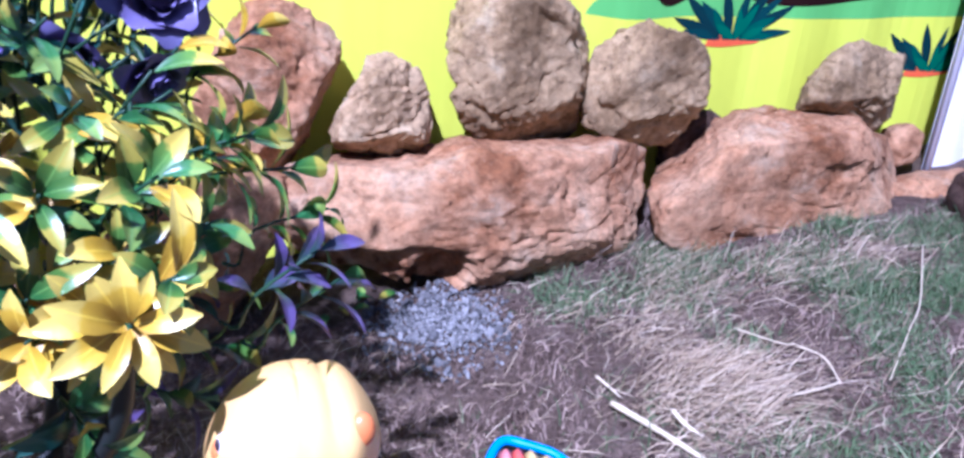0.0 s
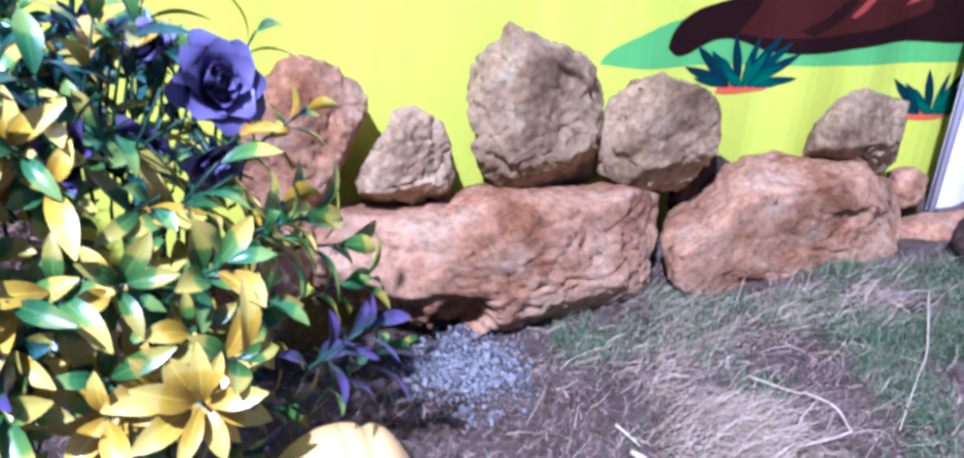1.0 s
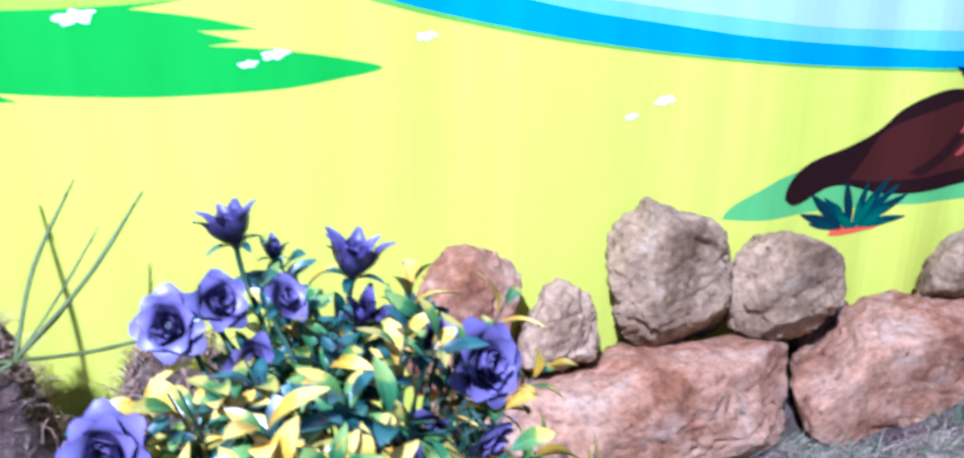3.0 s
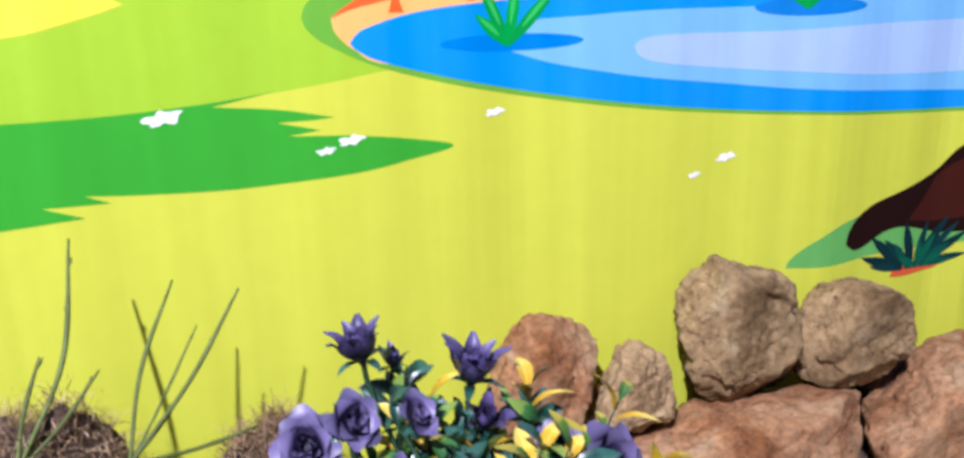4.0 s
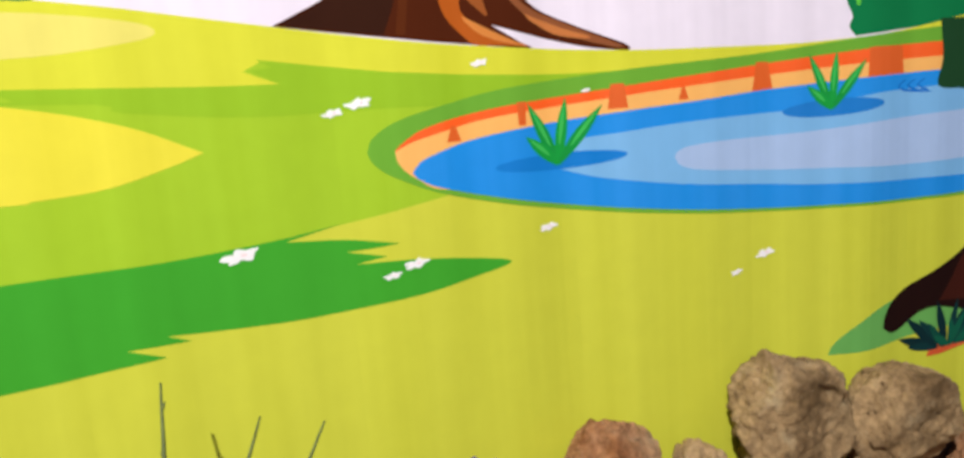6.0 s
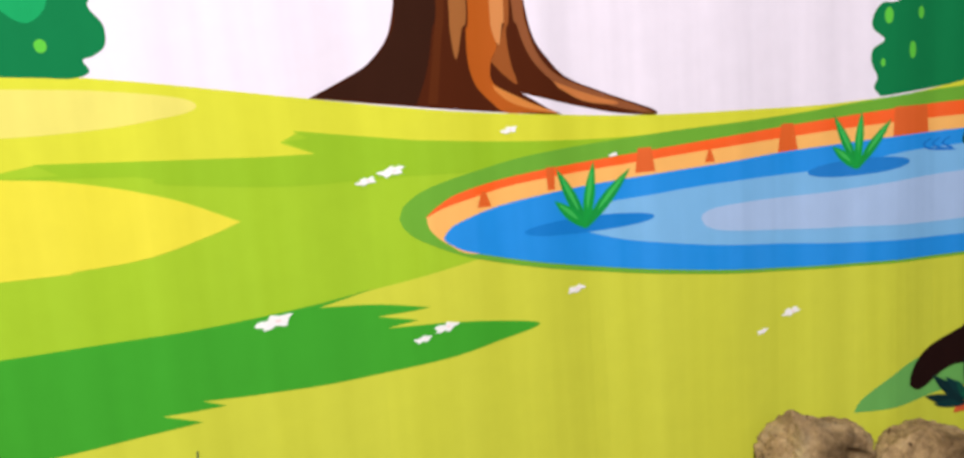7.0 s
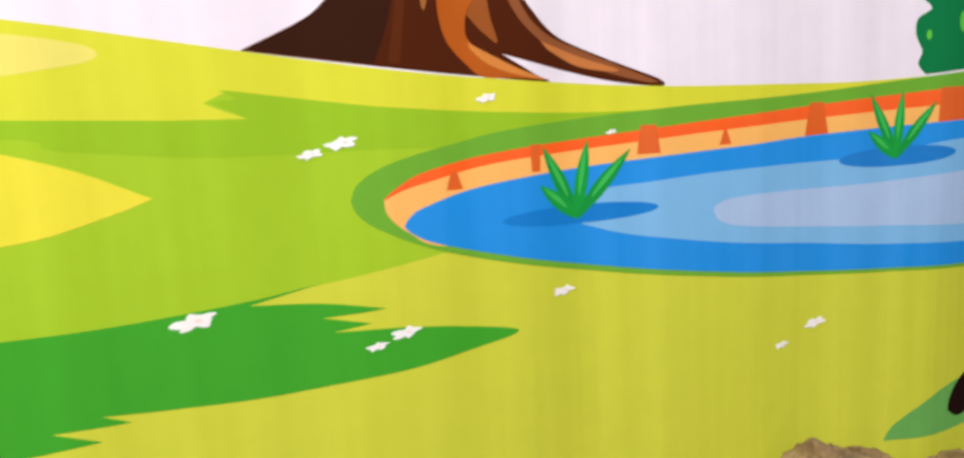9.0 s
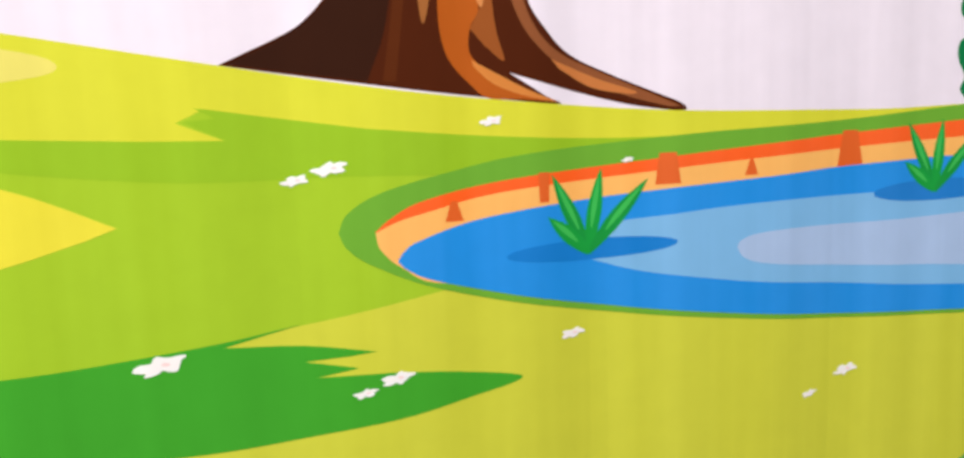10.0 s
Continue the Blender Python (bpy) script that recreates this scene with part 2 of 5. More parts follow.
def ground_height(x, y):
    near = math.exp(-((max(0, abs(x - 0.5) - 1.2)) ** 2 + (max(0, abs(y - 0.8) - 0.8)) ** 2))
    v = Vector((x, y, 0))
    return float(lie(x, y)) + near * (0.011 * noise.noise(v * 5) + 0.006 * noise.noise(v * 17) + 0.003 * noise.noise(v * 60))


def build_ground():
    xs = np.unique(np.concatenate([-np.geomspace(0.9, 400, 24), np.arange(-0.7, 1.7, 0.0125), 1.0 + np.geomspace(0.8, 400, 24)]))
    ys = np.unique(np.concatenate([-np.geomspace(0.1, 400, 26), np.arange(0.1, 1.35, 0.0125), 1.2 + np.geomspace(0.2, 400, 24)]))
    verts = [(x, y, ground_height(x, y)) for y in ys for x in xs]
    w = len(xs)
    faces = [(j * w + i, j * w + i + 1, (j + 1) * w + i + 1, (j + 1) * w + i) for j in range(len(ys) - 1) for i in range(w - 1)]
    tagged(solid("ground", verts, faces, SOIL, smooth=True), "dry brown soil with dead turf and patches of grass", "ground", kind="structure")


build_ground()

# ---- printed backdrop cloth ----
CLOTH_Y = 1.2


def swell(x):
    more = 1.0 + 2.2 / (1 + math.exp(-(x - 0.95) * 9))
    return 0.0016 * more * math.sin(x * 19 + 0.6) + 0.0011 * more * math.sin(x * 43 + 2) + 0.003 * math.sin(x * 4.2)


def fold(x):
    """How far the hanging cloth swells towards the viewer, in flat strips 2 cm wide."""
    k = math.floor(x / 0.02 + 1e-6)
    s = x / 0.02 - k
    return swell(k * 0.02) * (1 - s) + swell(k * 0.02 + 0.02) * s


backdrop = thing("backdrop_banner", (0.45, CLOTH_Y, -0.2), "hanging printed cloth backdrop with a cartoon meadow and pond", "backdrop")


def cloth_grid(name, x0, x1, z0, z1, layer, material, label=""):
    xs, zs = np.arange(x0, x1 + 1e-6, 0.02), np.linspace(z0, z1, 12)
    verts = [(x, CLOTH_Y - fold(x) - layer * 0.00005, z) for z in zs for x in xs]
    w = len(xs)
    faces = [(j * w + i, j * w + i + 1, (j + 1) * w + i + 1, (j + 1) * w + i) for j in range(len(zs) - 1) for i in range(w - 1)]
    return solid(name, verts, faces, material, backdrop, label=label, smooth=True)


def printed(name, outline, layer, color, label=""):
    """A printed shape: a filled outline in x and z that follows the cloth's folds."""
    bm = bmesh.new()
    clean = []
    for x, z in outline:
        if not clean or (abs(x - clean[-1][0]) + abs(z - clean[-1][1])) > 2e-4:
            clean.append((float(x), float(z)))
    if abs(clean[0][0] - clean[-1][0]) + abs(clean[0][1] - clean[-1][1]) < 2e-4:
        clean.pop()
    f = bm.faces.new([bm.verts.new((x, 0, z)) for x, z in clean])
    f.normal_update()
    if f.normal.y > 0:
        f.normal_flip()
    bmesh.ops.triangulate(bm, faces=[f])
    lo, hi = min(p[0] for p in clean), max(p[0] for p in clean)
    for k in range(math.ceil(lo / 0.02), math.floor(hi / 0.02) + 1):
        bmesh.ops.bisect_plane(bm, geom=[*bm.verts, *bm.edges, *bm.faces], plane_co=(k * 0.02, 0, 0), plane_no=(1, 0, 0))
    for v in bm.verts:
        v.co.y = CLOTH_Y - fold(v.co.x) - layer * 0.00005
    return part(name, bm, ink(*color), backdrop, label, smooth=False)


def ellipse(cx, cz, rx, rz, n=28):
    return [(cx + rx * math.cos(2 * math.pi * k / n), cz + rz * math.sin(2 * math.pi * k / n)) for k in range(n)]


X0, X1 = -1.2, 1.9
cloth_grid("cloth", X0, X1, -0.18, 1.7, 0, ink(234, 226, 240), "white-lilac sky area of the cloth")
hill = curve([(X0, 0.95), (-0.75, 0.915), (-0.454, 0.879), (-0.313, 0.861), (-0.131, 0.831), (0.024, 0.807), (0.169, 0.792), (0.306, 0.782), (0.466, 0.778), (0.625, 0.777), (0.82, 0.79), (1.2, 0.85), (X1, 0.93)])
printed("printed_meadow", hill + [(X1, -0.17), (X0, -0.17)], 1, (203, 207, 62), "olive yellow printed meadow")
printed("printed_hill", hill + curve([(X1, 0.78), (0.9, 0.76), (0.228, 0.755), (0.1, 0.764), (-0.016, 0.775), (-0.15, 0.796)], 4) + [(-0.173, 0.785), (-0.133, 0.768), (-0.228, 0.768), (-0.422, 0.782), (-0.47, 0.774), (X0, 0.80)], 3, (211, 213, 54), "yellow printed hill")
printed("printed_hill_light", curve([(-1.0, 0.90), (-0.456, 0.862), (-0.344, 0.853), (-0.262, 0.838), (-0.285, 0.822), (-0.463, 0.812), (-1.0, 0.83)]), 4, (226, 217, 108))
printed("printed_lime_field", [(X0, 0.82), (-0.15, 0.80)] + curve([(0.1, 0.768), (0.25, 0.768), (0.4, 0.77)]) + [(0.4, 0.66)] + curve([(0.051, 0.622), (-0.03, 0.609), (-0.083, 0.602), (-0.157, 0.594)], 4) + [(-0.3, 0.575), (-0.494, 0.57), (X0, 0.56)], 2, (160, 197, 40), "lime printed field")
printed("printed_lime_band", curve([(X0, 0.80), (-0.47, 0.772), (-0.40, 0.770)], 3) + [(-0.422, 0.783), (-0.2, 0.771), (-0.133, 0.769), (-0.168, 0.786), (-0.142, 0.788), (-0.158, 0.797)] + curve([(-0.016, 0.775), (0.1, 0.764), (0.228, 0.757), (0.35, 0.757)], 4) + curve([(0.1, 0.728), (-0.03, 0.733), (-0.17, 0.735), (-0.30, 0.750), (-0.40, 0.766), (X0, 0.79)], 4), 4, (147, 190, 36))
printed("printed_yellow_leaf", curve([(X0, 0.83), (-0.75, 0.80), (-0.468, 0.772), (-0.384, 0.760), (-0.296, 0.735), (-0.225, 0.701)]) + curve([(-0.25, 0.692), (-0.322, 0.673), (-0.396, 0.667), (-0.482, 0.666), (X0, 0.68)]), 5, (227, 217, 58), "bright yellow printed leaf shape")
printed("printed_dark_leaf", curve([(X0, 0.60), (-0.7, 0.585), (-0.494, 0.584), (-0.281, 0.586), (-0.157, 0.594), (-0.083, 0.603)]) + curve([(-0.15, 0.590), (-0.08, 0.583), (-0.017, 0.571)], 4) + [(-0.04, 0.569), (-0.082, 0.568), (-0.033, 0.557), (-0.055, 0.554), (-0.072, 0.552)] + curve([(-0.003, 0.549), (0.062, 0.541), (0.126, 0.528), (0.07, 0.514), (0.002, 0.503), (-0.115, 0.496), (-0.22, 0.498), (-0.29, 0.503)]) + [(-0.265, 0.493), (-0.333, 0.493), (-0.292, 0.479)] + curve([(-0.402, 0.470), (-0.6, 0.465), (X0, 0.47)]), 6, (62, 162, 42), "dark green printed leaf shape")
printed("printed_pond_bank", curve([(-0.045, 0.683), (-0.036, 0.700), (-0.005, 0.717), (0.058, 0.732), (0.141, 0.746), (0.319, 0.758), (0.517, 0.766), (0.82, 0.786), (1.3, 0.80), (1.6, 0.76)]) + curve([(1.62, 0.60), (1.4, 0.535), (1.15, 0.517), (0.828, 0.522), (0.569, 0.538), (0.361, 0.560), (0.176, 0.591), (0.051, 0.622), (-0.014, 0.650), (-0.038, 0.668), (-0.045, 0.683)]), 7, (108, 170, 52), "green printed pond bank")
printed("printed_pond_wall", curve([(-0.012, 0.682), (0.004, 0.694), (0.033, 0.707), (0.107, 0.721), (0.227, 0.731), (0.415, 0.744), (0.625, 0.757), (0.821, 0.765), (1.3, 0.77)]) + [(1.5, 0.66), (1.3, 0.62)] + curve([(0.6, 0.62), (0.2, 0.63), (0.055, 0.628), (0.012, 0.646), (-0.008, 0.665), (-0.012, 0.682)]), 8, (250, 96, 30), "red-orange printed pond wall")
printed("printed_wall_face", curve([(-0.012, 0.681), (0.010, 0.690), (0.040, 0.697), (0.106, 0.710), (0.226, 0.719), (0.415, 0.730), (0.625, 0.739), (0.821, 0.743), (1.3, 0.745)]) + [(1.3, 0.62)] + curve([(0.6, 0.62), (0.2, 0.63), (0.055, 0.628), (0.012, 0.646), (-0.008, 0.665), (-0.012, 0.681)]), 9, (250, 182, 98), "peach printed wall face")
POSTS = [(0.063, 0.686, 0.705, 0.009, 0.003), (0.154, 0.698, 0.727, 0.005, 0.006), (0.290, 0.708, 0.740, 0.015, 0.010), (0.390, 0.712, 0.729, 0.008, 0.002), (0.523, 0.712, 0.754, 0.018, 0.010), (0.750, 0.715, 0.764, 0.038, 0.034)]
for cx, lo, hi, wide, narrow in POSTS:
    printed("printed_post", [(cx - wide, lo), (cx + wide, lo), (cx + narrow, hi), (cx - narrow, hi)], 10, (222, 98, 38))
printed("printed_water", curve([(0.007, 0.653), (0.014, 0.662), (0.030, 0.671), (0.096, 0.688), (0.225, 0.700), (0.414, 0.709), (0.548, 0.716), (0.822, 0.722), (1.3, 0.725)]) + [(1.5, 0.66), (1.45, 0.57)] + curve([(1.15, 0.522), (0.827, 0.527), (0.569, 0.543), (0.361, 0.566), (0.176, 0.598), (0.051, 0.629), (0.018, 0.643), (0.007, 0.653)]), 11, (30, 142, 228), "blue printed pond water")
printed("printed_water_light", curve([(0.196, 0.640), (0.215, 0.655), (0.225, 0.672), (0.30, 0.677), (0.413, 0.682), (0.625, 0.684), (0.70, 0.693), (0.823, 0.698), (1.3, 0.70)]) + curve([(1.35, 0.58), (1.1, 0.55), (0.827, 0.557), (0.65, 0.568), (0.515, 0.583), (0.40, 0.596), (0.314, 0.610), (0.25, 0.623), (0.196, 0.640)]), 12, (122, 182, 230), "light blue printed water")
printed("printed_water_pale", curve([(0.373, 0.636), (0.378, 0.643), (0.400, 0.649), (0.463, 0.651), (0.625, 0.650), (0.824, 0.656), (1.2, 0.66)]) + curve([(1.2, 0.58), (0.826, 0.581), (0.625, 0.594), (0.50, 0.605), (0.412, 0.615), (0.382, 0.624), (0.373, 0.636)]), 13, (166, 192, 230), "pale printed water")
printed("printed_pad", ellipse(0.207, 0.648, 0.094, 0.0105), 14, (18, 124, 208))
printed("printed_pad", ellipse(0.651, 0.681, 0.095, 0.0125), 14, (30, 124, 206))


def printed_blade(base, tip, width, layer, color, bow=0.0):
    (bx, bz), (tx, tz) = base, tip
    nx, nz = -(tz - bz), tx - bx
    n = math.hypot(nx, nz)
    nx, nz = nx / n, nz / n
    left, right = [], []
    for k in range(9):
        s = k / 8
        w = width * (math.sin(math.pi * (0.07 + 0.93 * s)) ** 0.9 if s < 1 else 0.0)
        b = bow * math.sin(math.pi * s / 2) * s
        cx, cz = bx + (tx - bx) * s + nx * b, bz + (tz - bz) * s + nz * b
        left.append((cx + nx * w, cz + nz * w))
        right.append((cx - nx * w, cz - nz * w))
    printed("printed_blade", left + right[::-1], layer, color)


for bx, bz, tips in ((0.201, 0.644, [(0.166, 0.726), (0.212, 0.729), (0.264, 0.718), (0.160, 0.686)]), (0.647, 0.679, [(0.608, 0.762), (0.652, 0.763), (0.706, 0.750), (0.603, 0.718)])):
    for k, tip in enumerate(tips):
        printed_blade((bx, bz), tip, 0.0080, 15 + k, (22, 148 + 8 * (k % 2), 62), 0.004 * (1 if tip[0] < bx else -1))
        printed_blade((bx + (tip[0] - bx) * 0.3, bz + (tip[1] - bz) * 0.3), (bx + (tip[0] - bx) * 0.92, bz + (tip[1] - bz) * 0.92), 0.0028, 19 + k, (60, 185, 84), 0.003 * (1 if tip[0] < bx else -1))
for k in range(3):
    printed("printed_ripple", curve([(0.79 + 0.02 * k, 0.712), (0.775 + 0.02 * k, 0.703), (0.79 + 0.02 * k, 0.694), (0.84, 0.690), (0.84, 0.692), (0.793 + 0.02 * k, 0.697), (0.779 + 0.02 * k, 0.703), (0.793 + 0.02 * k, 0.711)], 4), 13 + k, (22, 110, 200))
printed("printed_reed_stump", curve([(0.862, 0.80), (0.868, 0.74), (0.858, 0.70), (0.90, 0.692), (0.94, 0.70), (0.93, 0.80)], 4), 17, (30, 70, 40))

# far tree trunk
printed("printed_trunk", curve([(-0.020, 1.25), (-0.024, 1.05), (-0.028, 0.951), (-0.033, 0.918), (-0.042, 0.893), (-0.060, 0.872), (-0.080, 0.858), (-0.136, 0.832)]) + curve([(-0.013, 0.814), (0.063, 0.804), (0.169, 0.792), (0.158, 0.800), (0.121, 0.822)], 4) + curve([(0.19, 0.803), (0.25, 0.789), (0.306, 0.782), (0.307, 0.789), (0.27, 0.803), (0.231, 0.818), (0.185, 0.838), (0.160, 0.862), (0.141, 0.892), (0.131, 0.949), (0.128, 1.05), (0.125, 1.25)]), 4, (76, 31, 10), "dark brown printed tree trunk")
printed("printed_bark", curve([(0.020, 1.2), (0.022, 0.95), (0.014, 0.90), (0.004, 0.855), (-0.012, 0.816)]) + curve([(-0.13, 0.833), (-0.078, 0.858), (-0.040, 0.893), (-0.027, 0.951), (-0.02, 1.2)]), 5, (52, 25, 14))
printed("printed_bark", curve([(0.024, 1.2), (0.022, 0.95), (0.014, 0.885), (0.002, 0.816)]) + curve([(0.014, 0.815), (0.024, 0.885), (0.032, 0.95), (0.032, 1.2)]), 6, (88, 40, 14))
printed("printed_bark", curve([(0.037, 1.2), (0.037, 0.94), (0.036, 0.905), (0.041, 0.866), (0.051, 0.901), (0.059, 0.939), (0.058, 1.2)]), 6, (158, 98, 50))
printed("printed_bark", curve([(0.062, 1.2), (0.061, 0.939), (0.056, 0.898), (0.056, 0.862), (0.064, 0.834), (0.084, 0.811), (0.101, 0.799), (0.135, 0.797), (0.168, 0.794)]) + curve([(0.132, 0.810), (0.099, 0.826), (0.084, 0.840), (0.085, 0.862), (0.094, 0.881), (0.088, 0.904), (0.088, 0.939), (0.088, 1.2)]), 6, (178, 88, 24))
printed("printed_bark", curve([(0.085, 0.834), (0.108, 0.822), (0.14, 0.806), (0.17, 0.794), (0.131, 0.802), (0.104, 0.813), (0.087, 0.828)], 4), 7, (206, 128, 58))
printed("printed_bark", curve([(0.088, 1.2), (0.088, 0.939), (0.088, 0.904), (0.096, 0.881), (0.102, 0.904), (0.106, 0.939), (0.106, 1.2)]), 7, (206, 134, 76))
printed("printed_bark", curve([(0.106, 1.2), (0.106, 0.939), (0.102, 0.897), (0.094, 0.879), (0.085, 0.862)]) + curve([(0.098, 0.847), (0.117, 0.833), (0.110, 0.861), (0.107, 0.897), (0.113, 0.939), (0.113, 1.2)]), 6, (150, 82, 36))
printed("printed_bark", curve([(0.126, 1.2), (0.130, 0.95), (0.136, 0.896), (0.150, 0.863), (0.174, 0.840), (0.215, 0.822), (0.296, 0.790), (0.304, 0.786)]) + curve([(0.292, 0.786), (0.248, 0.797), (0.214, 0.811), (0.173, 0.829), (0.146, 0.852), (0.131, 0.875), (0.122, 0.903), (0.116, 0.939), (0.114, 1.2)]), 7, (140, 82, 48))
printed("printed_bark", curve([(0.165, 0.834), (0.214, 0.815), (0.255, 0.802), (0.244, 0.800), (0.206, 0.807), (0.173, 0.825)], 4), 8, (194, 118, 62))


def printed_bush(side, layer):
    """Cartoon bush with a lobed edge; side: +1 grows to the right of its edge, -1 to the left."""
    if side < 0:
        out = curve([(-0.335, 1.2), (-0.33, 1.02), (-0.343, 0.956), (-0.349, 0.940), (-0.337, 0.921), (-0.338, 0.900), (-0.350, 0.890), (-0.361, 0.886), (-0.356, 0.874), (-0.372, 0.868), (-0.40, 0.870)], 4) + [(X0, 0.93), (X0, 1.2)]
    else:
        out = curve([(0.76, 1.2), (0.74, 1.02), (0.736, 0.938), (0.722, 0.917), (0.693, 0.915), (0.677, 0.897), (0.677, 0.879), (0.697, 0.863), (0.676, 0.850), (0.674, 0.830), (0.684, 0.810), (0.678, 0.795), (0.690, 0.781)], 4) + [(0.82, 0.79), (1.3, 0.86), (1.3, 1.2)]
    printed("printed_bush", out, layer, (12, 120, 68), "green printed bush")


printed_bush(-1, 4)
printed_bush(1, 4)
printed("printed_bush_lobe", curve([(-0.47, 0.99), (-0.42, 0.930), (-0.395, 0.932), (-0.385, 0.96), (-0.40, 1.02), (-0.47, 1.05)]), 5, (20, 158, 92))
for cx, cz, rx, rz, k in ((-0.398, 0.902, 0.006, 0.007, 0), (0.705, 0.897, 0.008, 0.012, 0), (0.752, 0.846, 0.007, 0.013, 0), (0.694, 0.830, 0.004, 0.006, 0), (0.77, 0.90, 0.006, 0.009, 0)):
    printed("printed_bush_spot", ellipse(cx, cz, rx, rz, 14), 6, (92, 196, 62))

# near tree root, its shade and the tufts beside it
printed("printed_root_shade", curve([(0.639, 0.301), (0.645, 0.312), (0.661, 0.324), (0.699, 0.342), (0.757, 0.365), (0.86, 0.38)]) + [(1.45, 0.38), (1.45, 0.316)] + curve([(1.30, 0.312), (1.129, 0.304), (0.95, 0.302), (0.823, 0.302), (0.716, 0.295), (0.639, 0.301)]), 5, (104, 172, 86), "green printed shade under the tree root")
printed("printed_root", curve([(0.748, 0.326), (0.752, 0.345), (0.768, 0.366), (0.800, 0.384), (0.859, 0.402), (0.92, 0.426), (0.96, 0.458), (1.0, 0.478), (1.044, 0.489), (1.108, 0.494), (1.147, 0.536), (1.19, 0.60), (1.215, 0.70), (1.22, 0.95), (1.22, 1.2)]) + [(1.5, 1.2), (1.5, 0.42)] + curve([(1.42, 0.35), (1.32, 0.345), (1.224, 0.345), (1.146, 0.335), (1.045, 0.323), (0.95, 0.322), (0.872, 0.340), (0.83, 0.338), (0.787, 0.318), (0.765, 0.315), (0.748, 0.326)]), 16, (32, 13, 11), "dark brown printed tree root")
printed("printed_root_light", curve([(0.872, 0.350), (0.901, 0.384), (0.934, 0.424), (1.013, 0.454), (1.099, 0.470), (1.185, 0.454), (1.265, 0.405), (1.183, 0.371), (1.079, 0.353), (0.991, 0.345), (0.929, 0.343)]), 17, (62, 25, 17), "red-brown printed bark")
printed("printed_root_dark", curve([(0.987, 0.355), (1.044, 0.385), (1.086, 0.421), (1.102, 0.457), (1.103, 0.418), (1.072, 0.378), (1.015, 0.348)]), 18, (38, 16, 13))
printed("printed_root_light", curve([(1.090, 0.416), (1.105, 0.448), (1.112, 0.491), (1.121, 0.54), (1.139, 0.54), (1.136, 0.487), (1.125, 0.448), (1.107, 0.418)]), 19, (156, 66, 48))
printed("printed_root_light", curve([(1.087, 0.380), (1.114, 0.408), (1.134, 0.448), (1.144, 0.488), (1.151, 0.473), (1.144, 0.429), (1.120, 0.395), (1.098, 0.378)]), 19, (148, 62, 46))
printed("printed_root_light", curve([(1.204, 0.402), (1.229, 0.425), (1.249, 0.466), (1.267, 0.53), (1.280, 0.53), (1.275, 0.472), (1.262, 0.436), (1.234, 0.41)]), 19, (152, 64, 46))


def printed_tuft(cx, cz, s, layer):
    """A cartoon tuft: broad pointed leaves that arch out from a strip of red soil."""
    printed("printed_tuft_soil", curve([(cx - 0.050 * s, cz - 0.004 * s), (cx - 0.040 * s, cz + 0.010 * s), (cx, cz + 0.014 * s), (cx + 0.040 * s, cz + 0.012 * s), (cx + 0.05 * s, cz + 0.002 * s), (cx + 0.02 * s, cz - 0.002 * s), (cx - 0.02 * s, cz - 0.005 * s), (cx - 0.050 * s, cz - 0.004 * s)], 4), layer, (214, 92, 50))
    leaves = (
        (-0.030, -0.104, 0.050, 0.010, 0.016, 0), (-0.030, -0.088, 0.030, 0.008, 0.012, 1), (-0.026, -0.086, 0.076, 0.011, 0.012, 0), (-0.010, -0.062, 0.066, 0.010, 0.008, 1),
        (0.020, 0.092, 0.070, 0.010, -0.014, 0), (0.012, 0.074, 0.084, 0.009, -0.012, 1), (0.002, 0.056, 0.094, 0.011, -0.010, 0), (-0.008, -0.022, 0.088, 0.011, 0.006, 0), (0.0, 0.018, 0.084, 0.010, -0.003, 1),
        (0.026, 0.098, 0.034, 0.008, -0.014, 1), (0.026, 0.072, 0.022, 0.007, -0.010, 2), (-0.016, -0.040, 0.054, 0.009, 0.006, 2),
        (0.014, 0.064, 0.050, 0.010, -0.012, 2), (0.004, 0.034, 0.062, 0.009, -0.006, 3), (0.006, 0.006, 0.052, 0.009, 0.0, 3), (0.000, -0.030, 0.034, 0.008, 0.008, 3), (0.018, 0.052, 0.032, 0.008, -0.008, 3),
    )
    shades = ((13, 44, 48), (15, 54, 56), (16, 76, 62), (18, 92, 68))
    for k, (root, dx, dz, wide, bow, shade) in enumerate(leaves):
        printed_blade((cx + root * s, cz + 0.006 * s), (cx + dx * s, cz + dz * s), wide * s * 0.85, layer + 1 + k, shades[shade], bow * s)


printed_tuft(0.896, 0.263, 1.0, 20)
printed_tuft(1.314, 0.216, 0.98, 20)
printed_tuft(1.13, 0.50, 0.7, 20)


